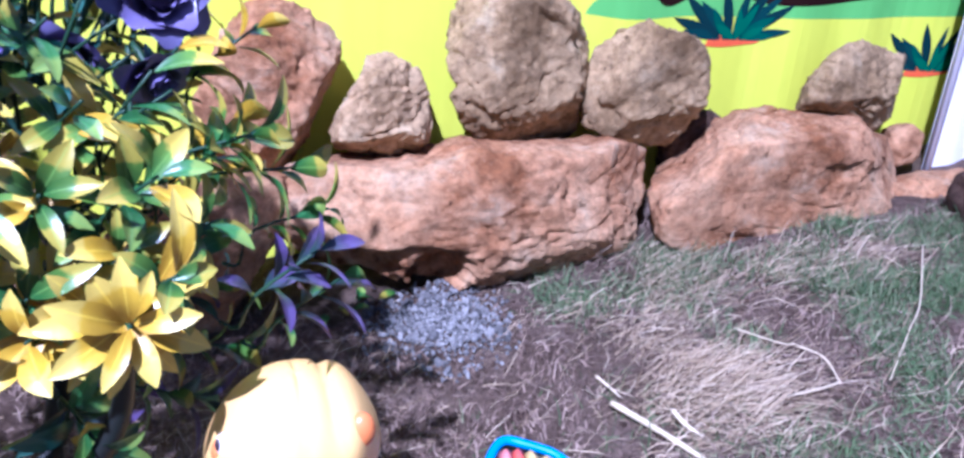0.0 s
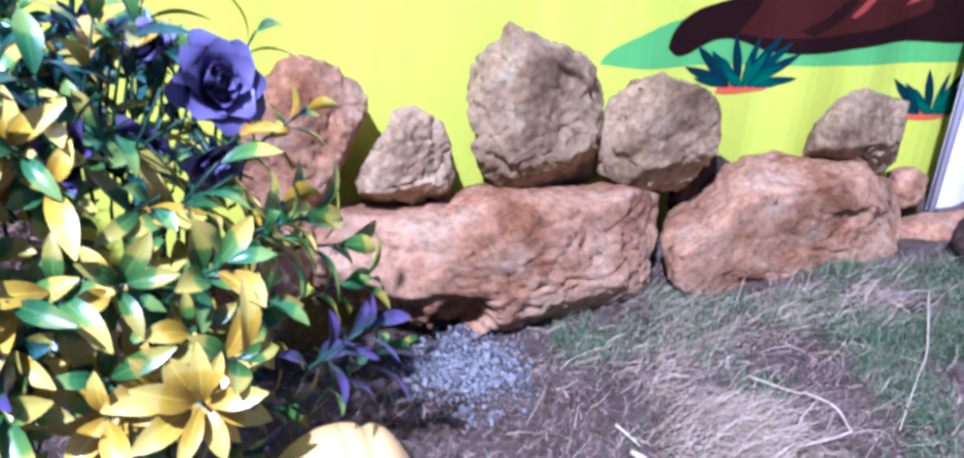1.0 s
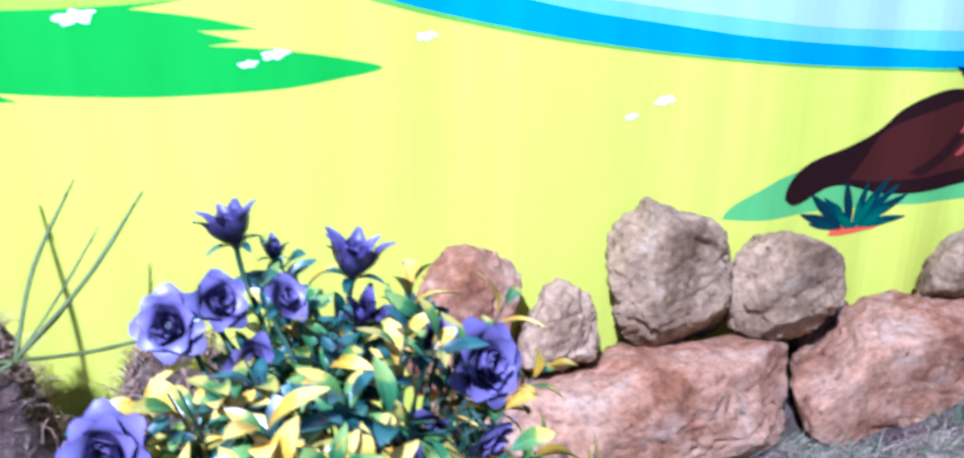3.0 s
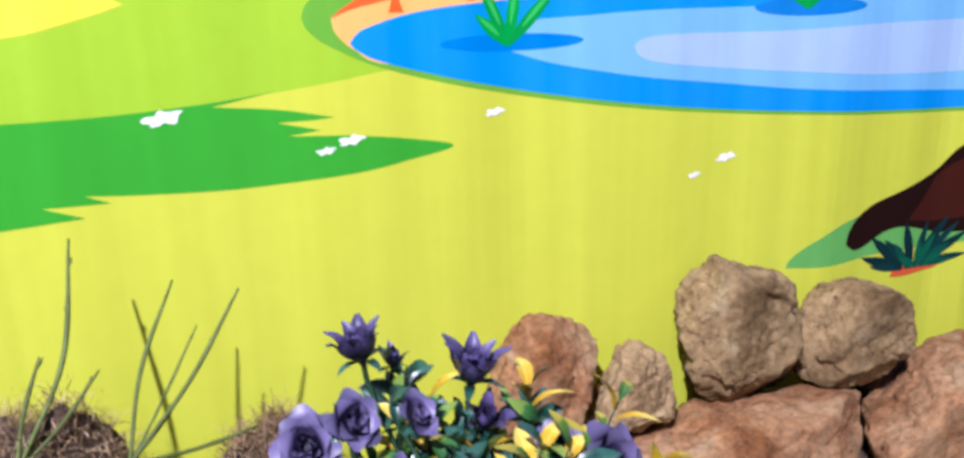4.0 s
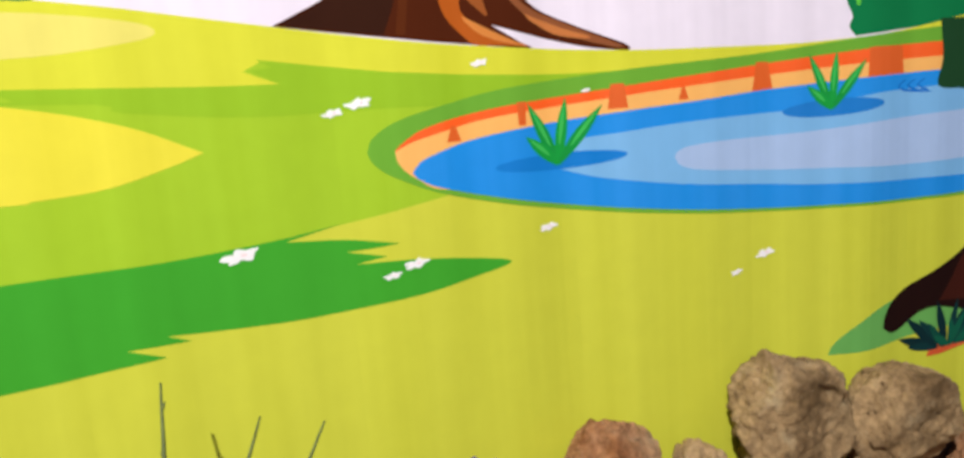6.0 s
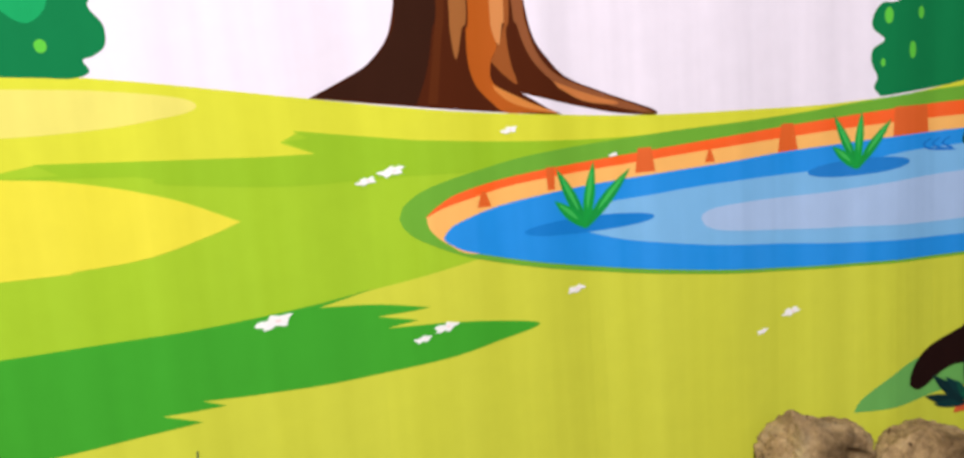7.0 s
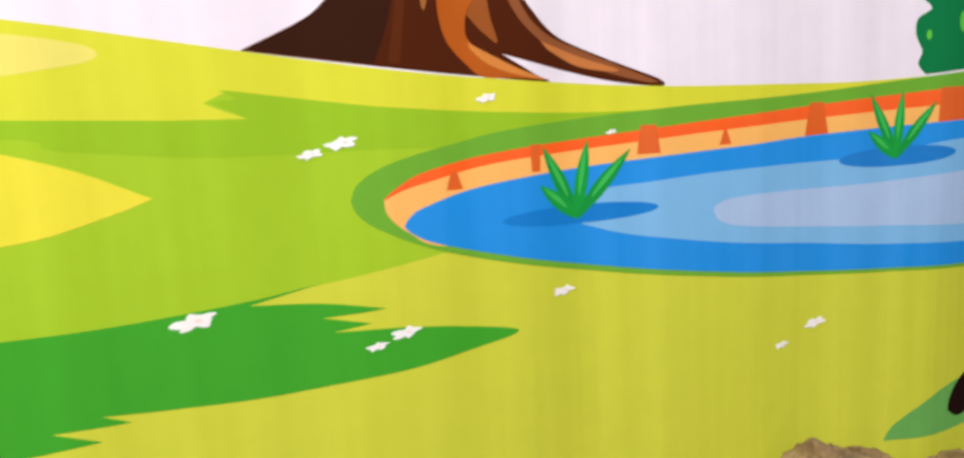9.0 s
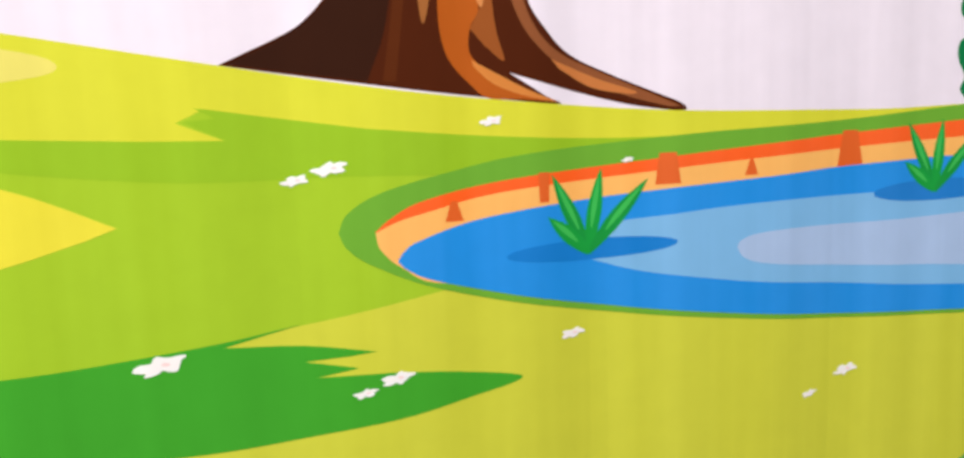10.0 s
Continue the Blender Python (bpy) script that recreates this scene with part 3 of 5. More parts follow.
def printed_flower(cx, cz, s, layer=16):
    """A small white blossom: a flat five-lobed outline."""
    out = []
    for a in np.linspace(0, 2 * math.pi, 48, endpoint=False):
        r = 0.74 + 0.16 * math.cos(5 * a + cx * 40) + 0.12 * math.cos(2 * a + 0.5) + 0.06 * math.cos(9 * a + cx * 17)
        out.append((cx + s * r * math.cos(a), cz + s * (0.46 * r * math.sin(a) + 0.16 * math.cos(a))))
    printed("printed_flower", out, layer, (248, 244, 244))
    printed("printed_flower_heart", ellipse(cx + s * 0.2, cz + s * 0.03, s * 0.16, s * 0.07, 10), layer + 1, (244, 214, 214))


for cx, cz, s in ((-0.202, 0.581, 0.023), (0.001, 0.543, 0.017), (-0.029, 0.532, 0.012), (0.181, 0.565, 0.014), (0.523, 0.481, 0.017), (0.471, 0.460, 0.011), (-0.049, 0.741, 0.017), (-0.080, 0.732, 0.013), (0.102, 0.778, 0.012), (0.245, 0.735, 0.007)):
    printed_flower(cx, cz, s)

# ---- white cloth panel beside the backdrop ----
def build_panel():
    p = thing("cloth_panel", (1.5, 1.1, 0.08), "white cloth panel hanging beside the printed backdrop", "curtain")
    xs, zs = np.linspace(1.25, 2.2, 60), np.linspace(0.06, 1.7, 14)

    def sway(x, z):
        return 1.10 + 0.012 * math.sin((x - 1.25) * 34) * (0.6 + 0.4 * z) + 0.006 * math.sin(x * 71 + z)

    verts = [(x, sway(x, z) + d, z) for d in (0, 0.004) for z in zs for x in xs]
    w, n = len(xs), len(xs) * len(zs)
    faces = []
    for j in range(len(zs) - 1):
        for i in range(w - 1):
            a = j * w + i
            faces.append((a, a + 1, a + w + 1, a + w))
            faces.append((n + a, n + a + w, n + a + w + 1, n + a + 1))
    for j in range(len(zs) - 1):
        a, b = j * w, j * w + w - 1
        faces += [(a, a + w, n + a + w, n + a), (b, n + b, n + b + w, b + w)]
    solid("cloth", verts, faces, WHITE_CLOTH, p, smooth=True)
    v, f = tube([(1.249, 1.098, 0.06), (1.249, 1.098, 1.7)], [0.006, 0.006], 10)
    solid("hem", v, f, WHITE_CLOTH, p, smooth=True, label="rolled white hem at the edge")


build_panel()


# ---- stones ----
def stone(label, outline, front, mid, back, material, seed, facets=(), level=6, chips=9, rough=1.0, taper=0.16, hollows=(), shelves=(), skew=(0.35, -0.15)):
    """A broken natural stone. Its outline in x and z lies at y = mid; flat faces cut it in front: facets are a way out and a share
    of the stone's reach that way; skew is how far it drifts aside and up with depth. Shelves are lines x0, z0, x1, z1 below which the face steps back; hollows are x, z, width, height, depth."""
    rng = random.Random(seed)
    poly = np.array(outline, float)
    c = (poly.min(0) + poly.max(0)) / 2
    rel = poly - c
    rel2 = np.roll(rel, -1, 0)

    def reach(a):
        d = np.array([math.cos(a), math.sin(a)])
        e = rel2 - rel
        den = d[0] * e[:, 1] - d[1] * e[:, 0]
        den = np.where(np.abs(den) < 1e-9, 1e-9, den)
        t = (rel[:, 0] * e[:, 1] - rel[:, 1] * e[:, 0]) / den
        k = (rel[:, 0] * d[1] - rel[:, 1] * d[0]) / den
        ok = (k >= -1e-6) & (k <= 1 + 1e-6) & (t > 0)
        return t[ok].max() if ok.any() else 0.01

    turns = np.linspace(-math.pi, math.pi, 361)
    table = np.array([reach(a) for a in turns])
    table *= np.array([1 + 0.012 * noise.noise(Vector((math.cos(t) * 9, math.sin(t) * 9, seed))) for t in turns])
    half = np.ptp(poly, 0) / 2
    box = np.array([half[0], mid - front, half[1]])
    planes = []
    for n, share in facets:
        n = np.array(n) / np.linalg.norm(n)
        planes.append((n, share * float(np.abs(n) @ box)))
    for _ in range(chips):
        n = np.array((rng.uniform(-1, 1), rng.uniform(-1.4, -0.35), rng.uniform(-1, 1)))
        n /= np.linalg.norm(n)
        planes.append((n, rng.uniform(0.70, 0.96) * float(np.sqrt(((n * box) ** 2).sum())) * 1.12))
    bm = bmesh.new()
    bmesh.ops.create_icosphere(bm, subdivisions=level, radius=1)
    d = np.array([v.co for v in bm.verts]) * np.array([half[0], (back - front) / 2, half[1]])
    d /= np.linalg.norm(d, axis=1)[:, None]
    lo, hi = np.zeros(len(d)), np.full(len(d), 2 * float(half.max() + back - front))

    def inside(q):
        depth = np.where(q[:, 1] < 0, q[:, 1] / (front - mid), q[:, 1] / (back - mid))
        q = q - np.outer(q[:, 1], (skew[0], 0, skew[1]))
        thin = 1 - taper * np.clip(np.abs(depth), 0, 1) ** 2.2
        ok = np.hypot(q[:, 0], q[:, 2]) <= np.interp(np.arctan2(q[:, 2], q[:, 0]), turns, table) * thin
        ok &= (q[:, 1] > front - mid) & (q[:, 1] < back - mid)
        for n, o in planes:
            ok &= q @ n <= o
        return ok

    for _ in range(22):
        m = (lo + hi) / 2
        ok = inside(d * m[:, None])
        lo, hi = np.where(ok, m, lo), np.where(ok, hi, m)
    shape = d * lo[:, None]
    shift = Vector((seed * 3.7, seed * 1.3, seed * 7.1))
    for v, q, way in zip(bm.verts, shape, d):
        p = Vector((c[0] + q[0], mid + q[1], c[1] + q[2]))
        s = shift + p
        step = noise.fractal(s * 16, 0.8, 2.1, 4) * 3.0
        edge = step - math.floor(step)
        ledge = (math.floor(step) + min(1.0, edge * 6)) / 3.0
        f = rough * (0.0050 * ledge + 0.0022 * noise.fractal(s * 26, 0.8, 2.2, 4) + 0.0020 * noise.fractal(s * 95, 0.7, 2.2, 4))
        small = noise.fractal(s * 42, 0.8, 2.1, 3) * 2.0
        f += rough * 0.0008 * (math.floor(small) + min(1.0, (small - math.floor(small)) * 6))
        crack = noise.noise(Vector((s.x * 11 + s.z * 6, s.y * 11, s.z * 26)))
        f -= rough * 0.0035 * max(0, 0.07 - abs(crack)) / 0.07
        pit = noise.noise(s * 55)
        f -= rough * 0.0035 * max(0, pit - 0.38) / 0.3
        face = p.y < mid
        for hx, hz, hw, hh, hd in hollows:
            g = math.hypot((p.x - hx) / hw, (p.z - hz) / hh) + 0.35 * noise.fractal(s * 30, 0.8, 2.1, 3)
            if g < 1 and face:
                p.y += hd * min(1.0, (1 - g) * 2.2)
        for x0, z0, x1, z1, deep in shelves:
            if face and x0 < p.x < x1:
                line = z0 + (z1 - z0) * (p.x - x0) / (x1 - x0) + 0.012 * noise.fractal(Vector((p.x * 22, seed, z0 * 50)), 0.8, 2.1, 3)
                fade = min(1.0, (p.x - x0) / 0.03, (x1 - p.x) / 0.03)
                p.y += deep * fade * max(0.0, min(1.0, (line - p.z) / 0.005)) * max(0.0, 1 - (line - p.z) / 0.10)
        v.co = p + Vector(way) * f
    ob = part("stone", bm, material, None, at=(c[0], mid, poly[:, 1].min()), smooth=True)
    return tagged(ob, label, "rock", "stones along the backdrop")


B_OUT = [(0.216, 0.14), (0.223, 0.147), (0.279, 0.147), (0.336, 0.143), (0.373, 0.148), (0.405, 0.161), (0.428, 0.163), (0.484, 0.156), (0.543, 0.153), (0.587, 0.155), (0.61, 0.163), (0.651, 0.153), (0.681, 0.143), (0.686, 0.119), (0.687, 0.092), (0.676, 0.054), (0.661, 0.026), (0.609, 0.021), (0.563, 0.01), (0.518, -0.0), (0.475, -0.01), (0.417, -0.004), (0.371, 0.004), (0.326, 0.017), (0.27, 0.031), (0.236, 0.044), (0.217, 0.059), (0.209, 0.077), (0.214, 0.099), (0.215, 0.121)]
E_OUT = [(0.694, 0.097), (0.730, 0.116), (0.758, 0.140), (0.782, 0.164), (0.812, 0.179), (0.867, 0.182), (1.014, 0.179), (1.039, 0.165), (1.05, 0.151), (1.097, 0.142), (1.132, 0.132), (1.135, 0.088), (1.144, 0.043), (1.128, -0.005), (1.038, -0.003), (0.86, -0.004), (0.77, 0.007), (0.726, 0.03), (0.698, 0.047), (0.689, 0.072)]
E2_OUT = [(1.099, 0.074), (1.158, 0.088), (1.23, 0.092), (1.33, 0.089), (1.388, 0.061), (1.364, -0.013), (1.243, -0.021), (1.145, -0.014), (1.081, -0.002)]
BOULDER_OUT = [(0.418, 0.328), (0.431, 0.343), (0.467, 0.357), (0.491, 0.345), (0.529, 0.337), (0.564, 0.325), (0.595, 0.302), (0.609, 0.271), (0.608, 0.24), (0.608, 0.159), (0.593, 0.142), (0.553, 0.135), (0.497, 0.144), (0.458, 0.158), (0.444, 0.169), (0.437, 0.185), (0.429, 0.207), (0.434, 0.219), (0.417, 0.246), (0.413, 0.279), (0.412, 0.308)]
ROUND_OUT = [(0.614, 0.252), (0.632, 0.28), (0.661, 0.295), (0.694, 0.298), (0.732, 0.284), (0.775, 0.271), (0.793, 0.256), (0.802, 0.216), (0.798, 0.189), (0.776, 0.157), (0.747, 0.131), (0.701, 0.137), (0.647, 0.151), (0.615, 0.167), (0.609, 0.187), (0.61, 0.222)]
PEAR_OUT = [(0.278, 0.169), (0.29, 0.197), (0.31, 0.224), (0.318, 0.25), (0.337, 0.26), (0.358, 0.252), (0.375, 0.242), (0.387, 0.225), (0.395, 0.206), (0.396, 0.186), (0.397, 0.163), (0.395, 0.149), (0.38, 0.135), (0.344, 0.134), (0.301, 0.143), (0.28, 0.151)]
UPRIGHT_OUT = [(0.146, 0.243), (0.158, 0.271), (0.175, 0.299), (0.199, 0.316), (0.235, 0.307), (0.271, 0.295), (0.286, 0.273), (0.281, 0.25), (0.272, 0.224), (0.258, 0.194), (0.24, 0.154), (0.218, 0.122), (0.147, 0.131), (0.131, 0.185)]
ANGULAR_OUT = [(0.965, 0.181), (0.969, 0.212), (0.993, 0.246), (1.021, 0.268), (1.056, 0.279), (1.112, 0.268), (1.155, 0.258), (1.155, 0.223), (1.154, 0.168), (1.124, 0.145), (1.085, 0.153), (1.034, 0.173)]
stone("long reddish laterite rock with pitted underside on the soil", B_OUT, 0.985, 1.05, 1.13, RED_ROCK, 3, (((0.0, -0.55, 0.84), 0.92), ((-0.25, -0.9, 0.25), 0.88), ((0.72, -0.68, -0.05), 0.80), ((-0.35, -0.5, -0.80), 0.70), ((0.35, -0.62, -0.7), 0.82), ((0.1, -0.95, 0.1), 0.92)), 6, 9, 1.7, 0.08, ((0.375, 0.028, 0.042, 0.034, 0.05), (0.285, 0.042, 0.08, 0.028, 0.035)), ((0.205, 0.075, 0.42, 0.062, 0.014),), skew=(0.20, -0.05))
stone("large pinkish-red laterite rock with stepped layered face", E_OUT, 0.985, 1.05, 1.13, RED_ROCK, 5, (((-0.05, -0.45, 0.89), 0.93), ((-0.15, -0.95, 0.28), 0.90), ((0.28, -0.93, 0.22), 0.90), ((-0.55, -0.80, -0.25), 0.86)), 6, 3, 1.35, 0.05, (), ((0.90, 0.140, 1.14, 0.116, 0.009), (0.72, 0.075, 0.84, 0.035, 0.008)), skew=(0.55, 0.05))
stone("low reddish rock in the grass beside the white panel", E2_OUT, 0.99, 1.04, 1.09, RED_ROCK, 8, (((0.0, -0.6, 0.8), 0.75), ((-0.2, -0.95, 0.2), 0.85)), 5, 7, 1.2, 0.1)
stone("tall grey-brown boulder balanced on the long red rock", BOULDER_OUT, 1.085, 1.13, 1.178, GREY_ROCK, 11, (((-0.80, -0.58, 0.12), 0.72), ((0.10, -0.97, 0.12), 0.88), ((0.52, -0.74, 0.42), 0.74), ((0.2, -0.75, -0.62), 0.84), ((-0.2, -0.75, 0.62), 0.82)), 6, 7, 1.4, 0.06, (), ((0.50, 0.325, 0.60, 0.275, 0.010),), skew=(0.45, -0.25))
stone("rounded grey-brown boulder leaning beside the taller boulder", ROUND_OUT, 1.065, 1.125, 1.178, GREY_ROCK, 14, (((-0.84, -0.52, 0.10), 0.70), ((0.05, -0.95, 0.30), 0.86), ((0.55, -0.32, -0.77), 0.66), ((0.75, -0.6, 0.15), 0.84), ((0.0, -0.55, -0.84), 0.78)), 6, 6, 1.35, 0.06, skew=(0.60, -0.28))
stone("small tan pear-shaped stone on the long red rock", PEAR_OUT, 1.065, 1.12, 1.165, TAN_ROCK, 17, (((0.80, -0.40, 0.44), 0.58), ((-0.25, -0.9, 0.3), 0.84), ((0.15, -0.60, -0.78), 0.70), ((-0.75, -0.6, 0.2), 0.78)), 6, 5, 1.2, 0.07, (), ((0.33, 0.158, 0.40, 0.168, 0.012),), skew=(0.35, -0.28))
stone("small angular grey-brown stone on the red rock", ANGULAR_OUT, 1.06, 1.115, 1.165, GREY_ROCK, 21, (((-0.1, -0.72, 0.68), 0.70), ((-0.35, -0.62, -0.70), 0.56), ((0.86, -0.45, 0.0), 0.80), ((0.1, -0.99, 0.0), 0.92)), 6, 5, 1.25, 0.06, skew=(0.90, -0.25))
stone("upright reddish-tan rock standing behind the flowering bush", UPRIGHT_OUT, 1.065, 1.125, 1.178, RED_ROCK, 25, (((-0.62, -0.72, 0.30), 0.66), ((0.25, -0.95, 0.1), 0.84), ((0.90, -0.40, -0.1), 0.80), ((0.3, -0.6, 0.75), 0.86)), 6, 6, 1.3, 0.08, skew=(0.25, -0.22))
stone("reddish rock on the soil behind the flowering bush", [(0.00, 0.05), (0.037, 0.090), (0.092, 0.127), (0.168, 0.147), (0.205, 0.138), (0.212, 0.110), (0.190, 0.06), (0.171, 0.02), (0.14, -0.03), (0.03, -0.04)], 0.985, 1.04, 1.10, RED_ROCK, 29, (((-0.2, -0.6, 0.78), 0.78), ((0.3, -0.95, 0.0), 0.88)), 5, 7, 1.3, 0.1)
stone("small reddish stone between the rock and the panel", [(1.145, 0.115), (1.155, 0.145), (1.185, 0.158), (1.215, 0.145), (1.225, 0.115), (1.20, 0.09), (1.16, 0.09)], 1.08, 1.10, 1.14, RED_ROCK, 31, (), 4, 8, 0.8)
stone("dark grey stone at the edge of the grass", [(1.085, 0.10), (1.095, 0.135), (1.14, 0.14), (1.18, 0.10), (1.16, 0.04), (1.10, 0.04)], 0.875, 0.91, 0.95, DARK_ROCK_AND_GAP_SHADE, 33, (), 4, 8, 0.8)
# added filler: its near-black colour stands in for the shadow beside the boulder
stone("added dark stone standing in for the shade between the boulder and the red rock", [(0.754, 0.126), (0.798, 0.172), (0.827, 0.18), (0.847, 0.166), (0.852, 0.126), (0.844, 0.09), (0.811, 0.054), (0.779, 0.05), (0.758, 0.084)], 1.115, 1.14, 1.175, DARK_ROCK_AND_GAP_SHADE, 39, (), 5, 8, 1)


# ---- grass, dead turf, straw ----
def blades(name, places, length, width, material, label, category, flat=0.5, curl=0.5, seed=0, bearing=None, spread=math.pi):
    """Many thin tapered blades, each bent in two, as one uncountable mass."""
    rng = np.random.default_rng(seed)
    n = len(places)
    base = np.array(places, float)
    yaw = rng.uniform(0, 2 * math.pi, n) if bearing is None else bearing + rng.normal(0, spread, n)
    tilt = np.clip(rng.normal(flat, 0.28, n), 0.05, 1.0) * math.pi / 2
    size = length * rng.uniform(0.5, 1.4, n)
    w = width * rng.uniform(0.6, 1.3, n)
    turn = rng.normal(0, curl, n)
    ways = []
    for k in range(3):
        ya, ti = yaw + turn * k, np.clip(tilt + k * 0.25 * curl, 0, 1.75)
        ways.append(np.stack([np.cos(ya) * np.sin(ti), np.sin(ya) * np.sin(ti), np.cos(ti)], 1))
    side = np.stack([-np.sin(yaw), np.cos(yaw), rng.normal(0, 0.4, n)], 1)
    p0 = base
    p1 = p0 + ways[0] * size[:, None] * 0.38
    p2 = p1 + ways[1] * size[:, None] * 0.34
    p3 = p2 + ways[2] * size[:, None] * 0.28
    hw = side * w[:, None] / 2
    verts = np.stack([p0 - hw, p0 + hw, p1 - hw * 0.9, p1 + hw * 0.9, p2 - hw * 0.65, p2 + hw * 0.65, p3], 1).reshape(-1, 3)
    b = np.arange(n)[:, None] * 7
    quads = np.concatenate([b + [0, 1, 3, 2], b + [2, 3, 5, 4]])
    tris = b + [4, 5, 6]
    ob = solid(name, verts, quads.tolist() + tris.tolist(), material, at=tuple(base.mean(0)))
    return tagged(ob, label, category, kind="stuff")


STONE_FEET = [(0.20, 0.70, 1.02), (0.72, 1.15, 0.975), (1.08, 1.38, 1.03)]


def scatter(count, x0, x1, y0, y1, seed, want):
    """Places on the ground, kept with the chance that want(x, y) gives."""
    rng = random.Random(seed)
    out = []
    tries = 0
    while len(out) < count and tries < count * 30:
        tries += 1
        x, y = rng.uniform(x0, x1), rng.uniform(y0, y1)
        if rng.random() < want(x, y) and not any(a < x < b and y > c for a, b, c in STONE_FEET):
            out.append((x, y, ground_height(x, y) - 0.002))
    return out


def bump2(x, y, cx, cy, rx, ry):
    return math.exp(-(((x - cx) / rx) ** 2 + ((y - cy) / ry) ** 2))


def gravel_here(x, y):
    return bump2(x, y, 0.358, 0.945, 0.062, 0.075)


def clump(x, y, f, seed):
    return noise.noise(Vector((x * f, y * f, seed)))


def want_green(x, y):
    v = bump2(x, y, 0.56, 0.97, 0.13, 0.06) + 1.2 * bump2(x, y, 0.98, 0.78, 0.30, 0.14) + 1.1 * bump2(x, y, 1.05, 0.95, 0.24, 0.06) + 0.8 * bump2(x, y, 0.75, 0.58, 0.16, 0.10)
    return max(0, min(1, v * (0.5 + 2.2 * clump(x, y, 8, 2.0)) - 0.8 * gravel_here(x, y)))


def want_brown(x, y):
    v = 0.6 + 1.5 * clump(x, y, 9, 5.0) - 0.9 * gravel_here(x, y) - 0.5 * bump2(x, y, 0.56, 0.97, 0.12, 0.05)
    return max(0.05, min(1, v)) if gravel_here(x, y) < 0.55 else 0


def want_straw(x, y):
    v = 0.9 * bump2(x, y, 0.55, 0.75, 0.07, 0.10) + 0.7 * bump2(x, y, 0.66, 0.97, 0.05, 0.07) + 0.5 * bump2(x, y, 0.78, 0.90, 0.14, 0.05) + 0.03
    return max(0, min(1, v * (0.8 + 0.9 * clump(x, y, 8, 9.0)))) * (gravel_here(x, y) < 0.5)


blades("dead_turf", scatter(60000, -0.35, 1.40, 0.38, 1.10, 1, want_brown), 0.016, 0.0012, BROWN_BLADES, "matted dead brown turf covering the soil", "dry turf", 0.60, 1.1, 1)
blades("green_grass", scatter(30000, 0.25, 1.40, 0.40, 1.08, 2, want_green), 0.024, 0.0011, GREEN_BLADES, "thin dull green grass blades on the soil", "grass", 0.74, 0.6, 2)
blades("dry_straw_grass", scatter(13000, -0.1, 1.40, 0.40, 1.08, 3, want_straw), 0.040, 0.0008, STRAW_BLADES, "dry straw-coloured grass lying on the soil", "dry grass", 0.85, 0.45, 3, -0.75, 0.6)


def gravel():
    rng = random.Random(7)
    bm = bmesh.new()
    bmesh.ops.create_icosphere(bm, subdivisions=1, radius=1)
    unit = [np.array(v.co) for v in bm.verts]
    tri = [tuple(v.index for v in f.verts) for f in bm.faces]
    bm.free()
    pieces = []
    while len(pieces) < 1700:
        x, y = rng.gauss(0.358, 0.044), rng.gauss(0.948, 0.045)
        if y > 1.03 or gravel_here(x, y) < 0.12:
            continue
        s = rng.uniform(0.0014, 0.0036) * (2.0 if rng.random() < 0.04 else 1)
        rot = np.array(Euler([rng.uniform(0, 6.3) for _ in range(3)]).to_matrix())
        sc = np.array([rng.uniform(0.7, 1.4), rng.uniform(0.6, 1.2), rng.uniform(0.45, 0.9)])
        at = np.array((x, y, ground_height(x, y) + s * 0.35 + 0.004 * gravel_here(x, y)))
        pieces.append(([rot @ (u * sc * s * rng.uniform(0.8, 1.15)) + at for u in unit], tri))
    v, f = merge(pieces)
    tagged(solid("gravel", v, f, CHIPS, at=(0.352, 0.957, -0.01)), "pale grey crushed stone chips spread on soil", "gravel", kind="stuff")


gravel()


def crumbs():
    """Small lumps of soil strewn over the ground."""
    rng = random.Random(19)
    bm = bmesh.new()
    bmesh.ops.create_icosphere(bm, subdivisions=1, radius=1)
    unit = [np.array(v.co) for v in bm.verts]
    tri = [tuple(v.index for v in f.verts) for f in bm.faces]
    bm.free()
    pieces = []
    while len(pieces) < 900:
        x, y = rng.uniform(-0.05, 1.25), rng.uniform(0.5, 1.0)
        if rng.random() > 0.25 + 1.2 * bump2(x, y, 0.45, 0.88, 0.14, 0.08):
            continue
        s = rng.uniform(0.0015, 0.0042)
        rot = np.array(Euler([rng.uniform(0, 6.3) for _ in range(3)]).to_matrix())
        at = np.array((x, y, ground_height(x, y) + s * 0.5))
        pieces.append(([rot @ (u * np.array([1.2, 0.9, 0.7]) * s * rng.uniform(0.75, 1.2)) + at for u in unit], tri))
    v, f = merge(pieces)
    tagged(solid("soil_crumbs", v, f, SOIL, at=(0.45, 0.85, 0)), "small brown lumps of dry soil on the ground", "soil", kind="stuff")


crumbs()

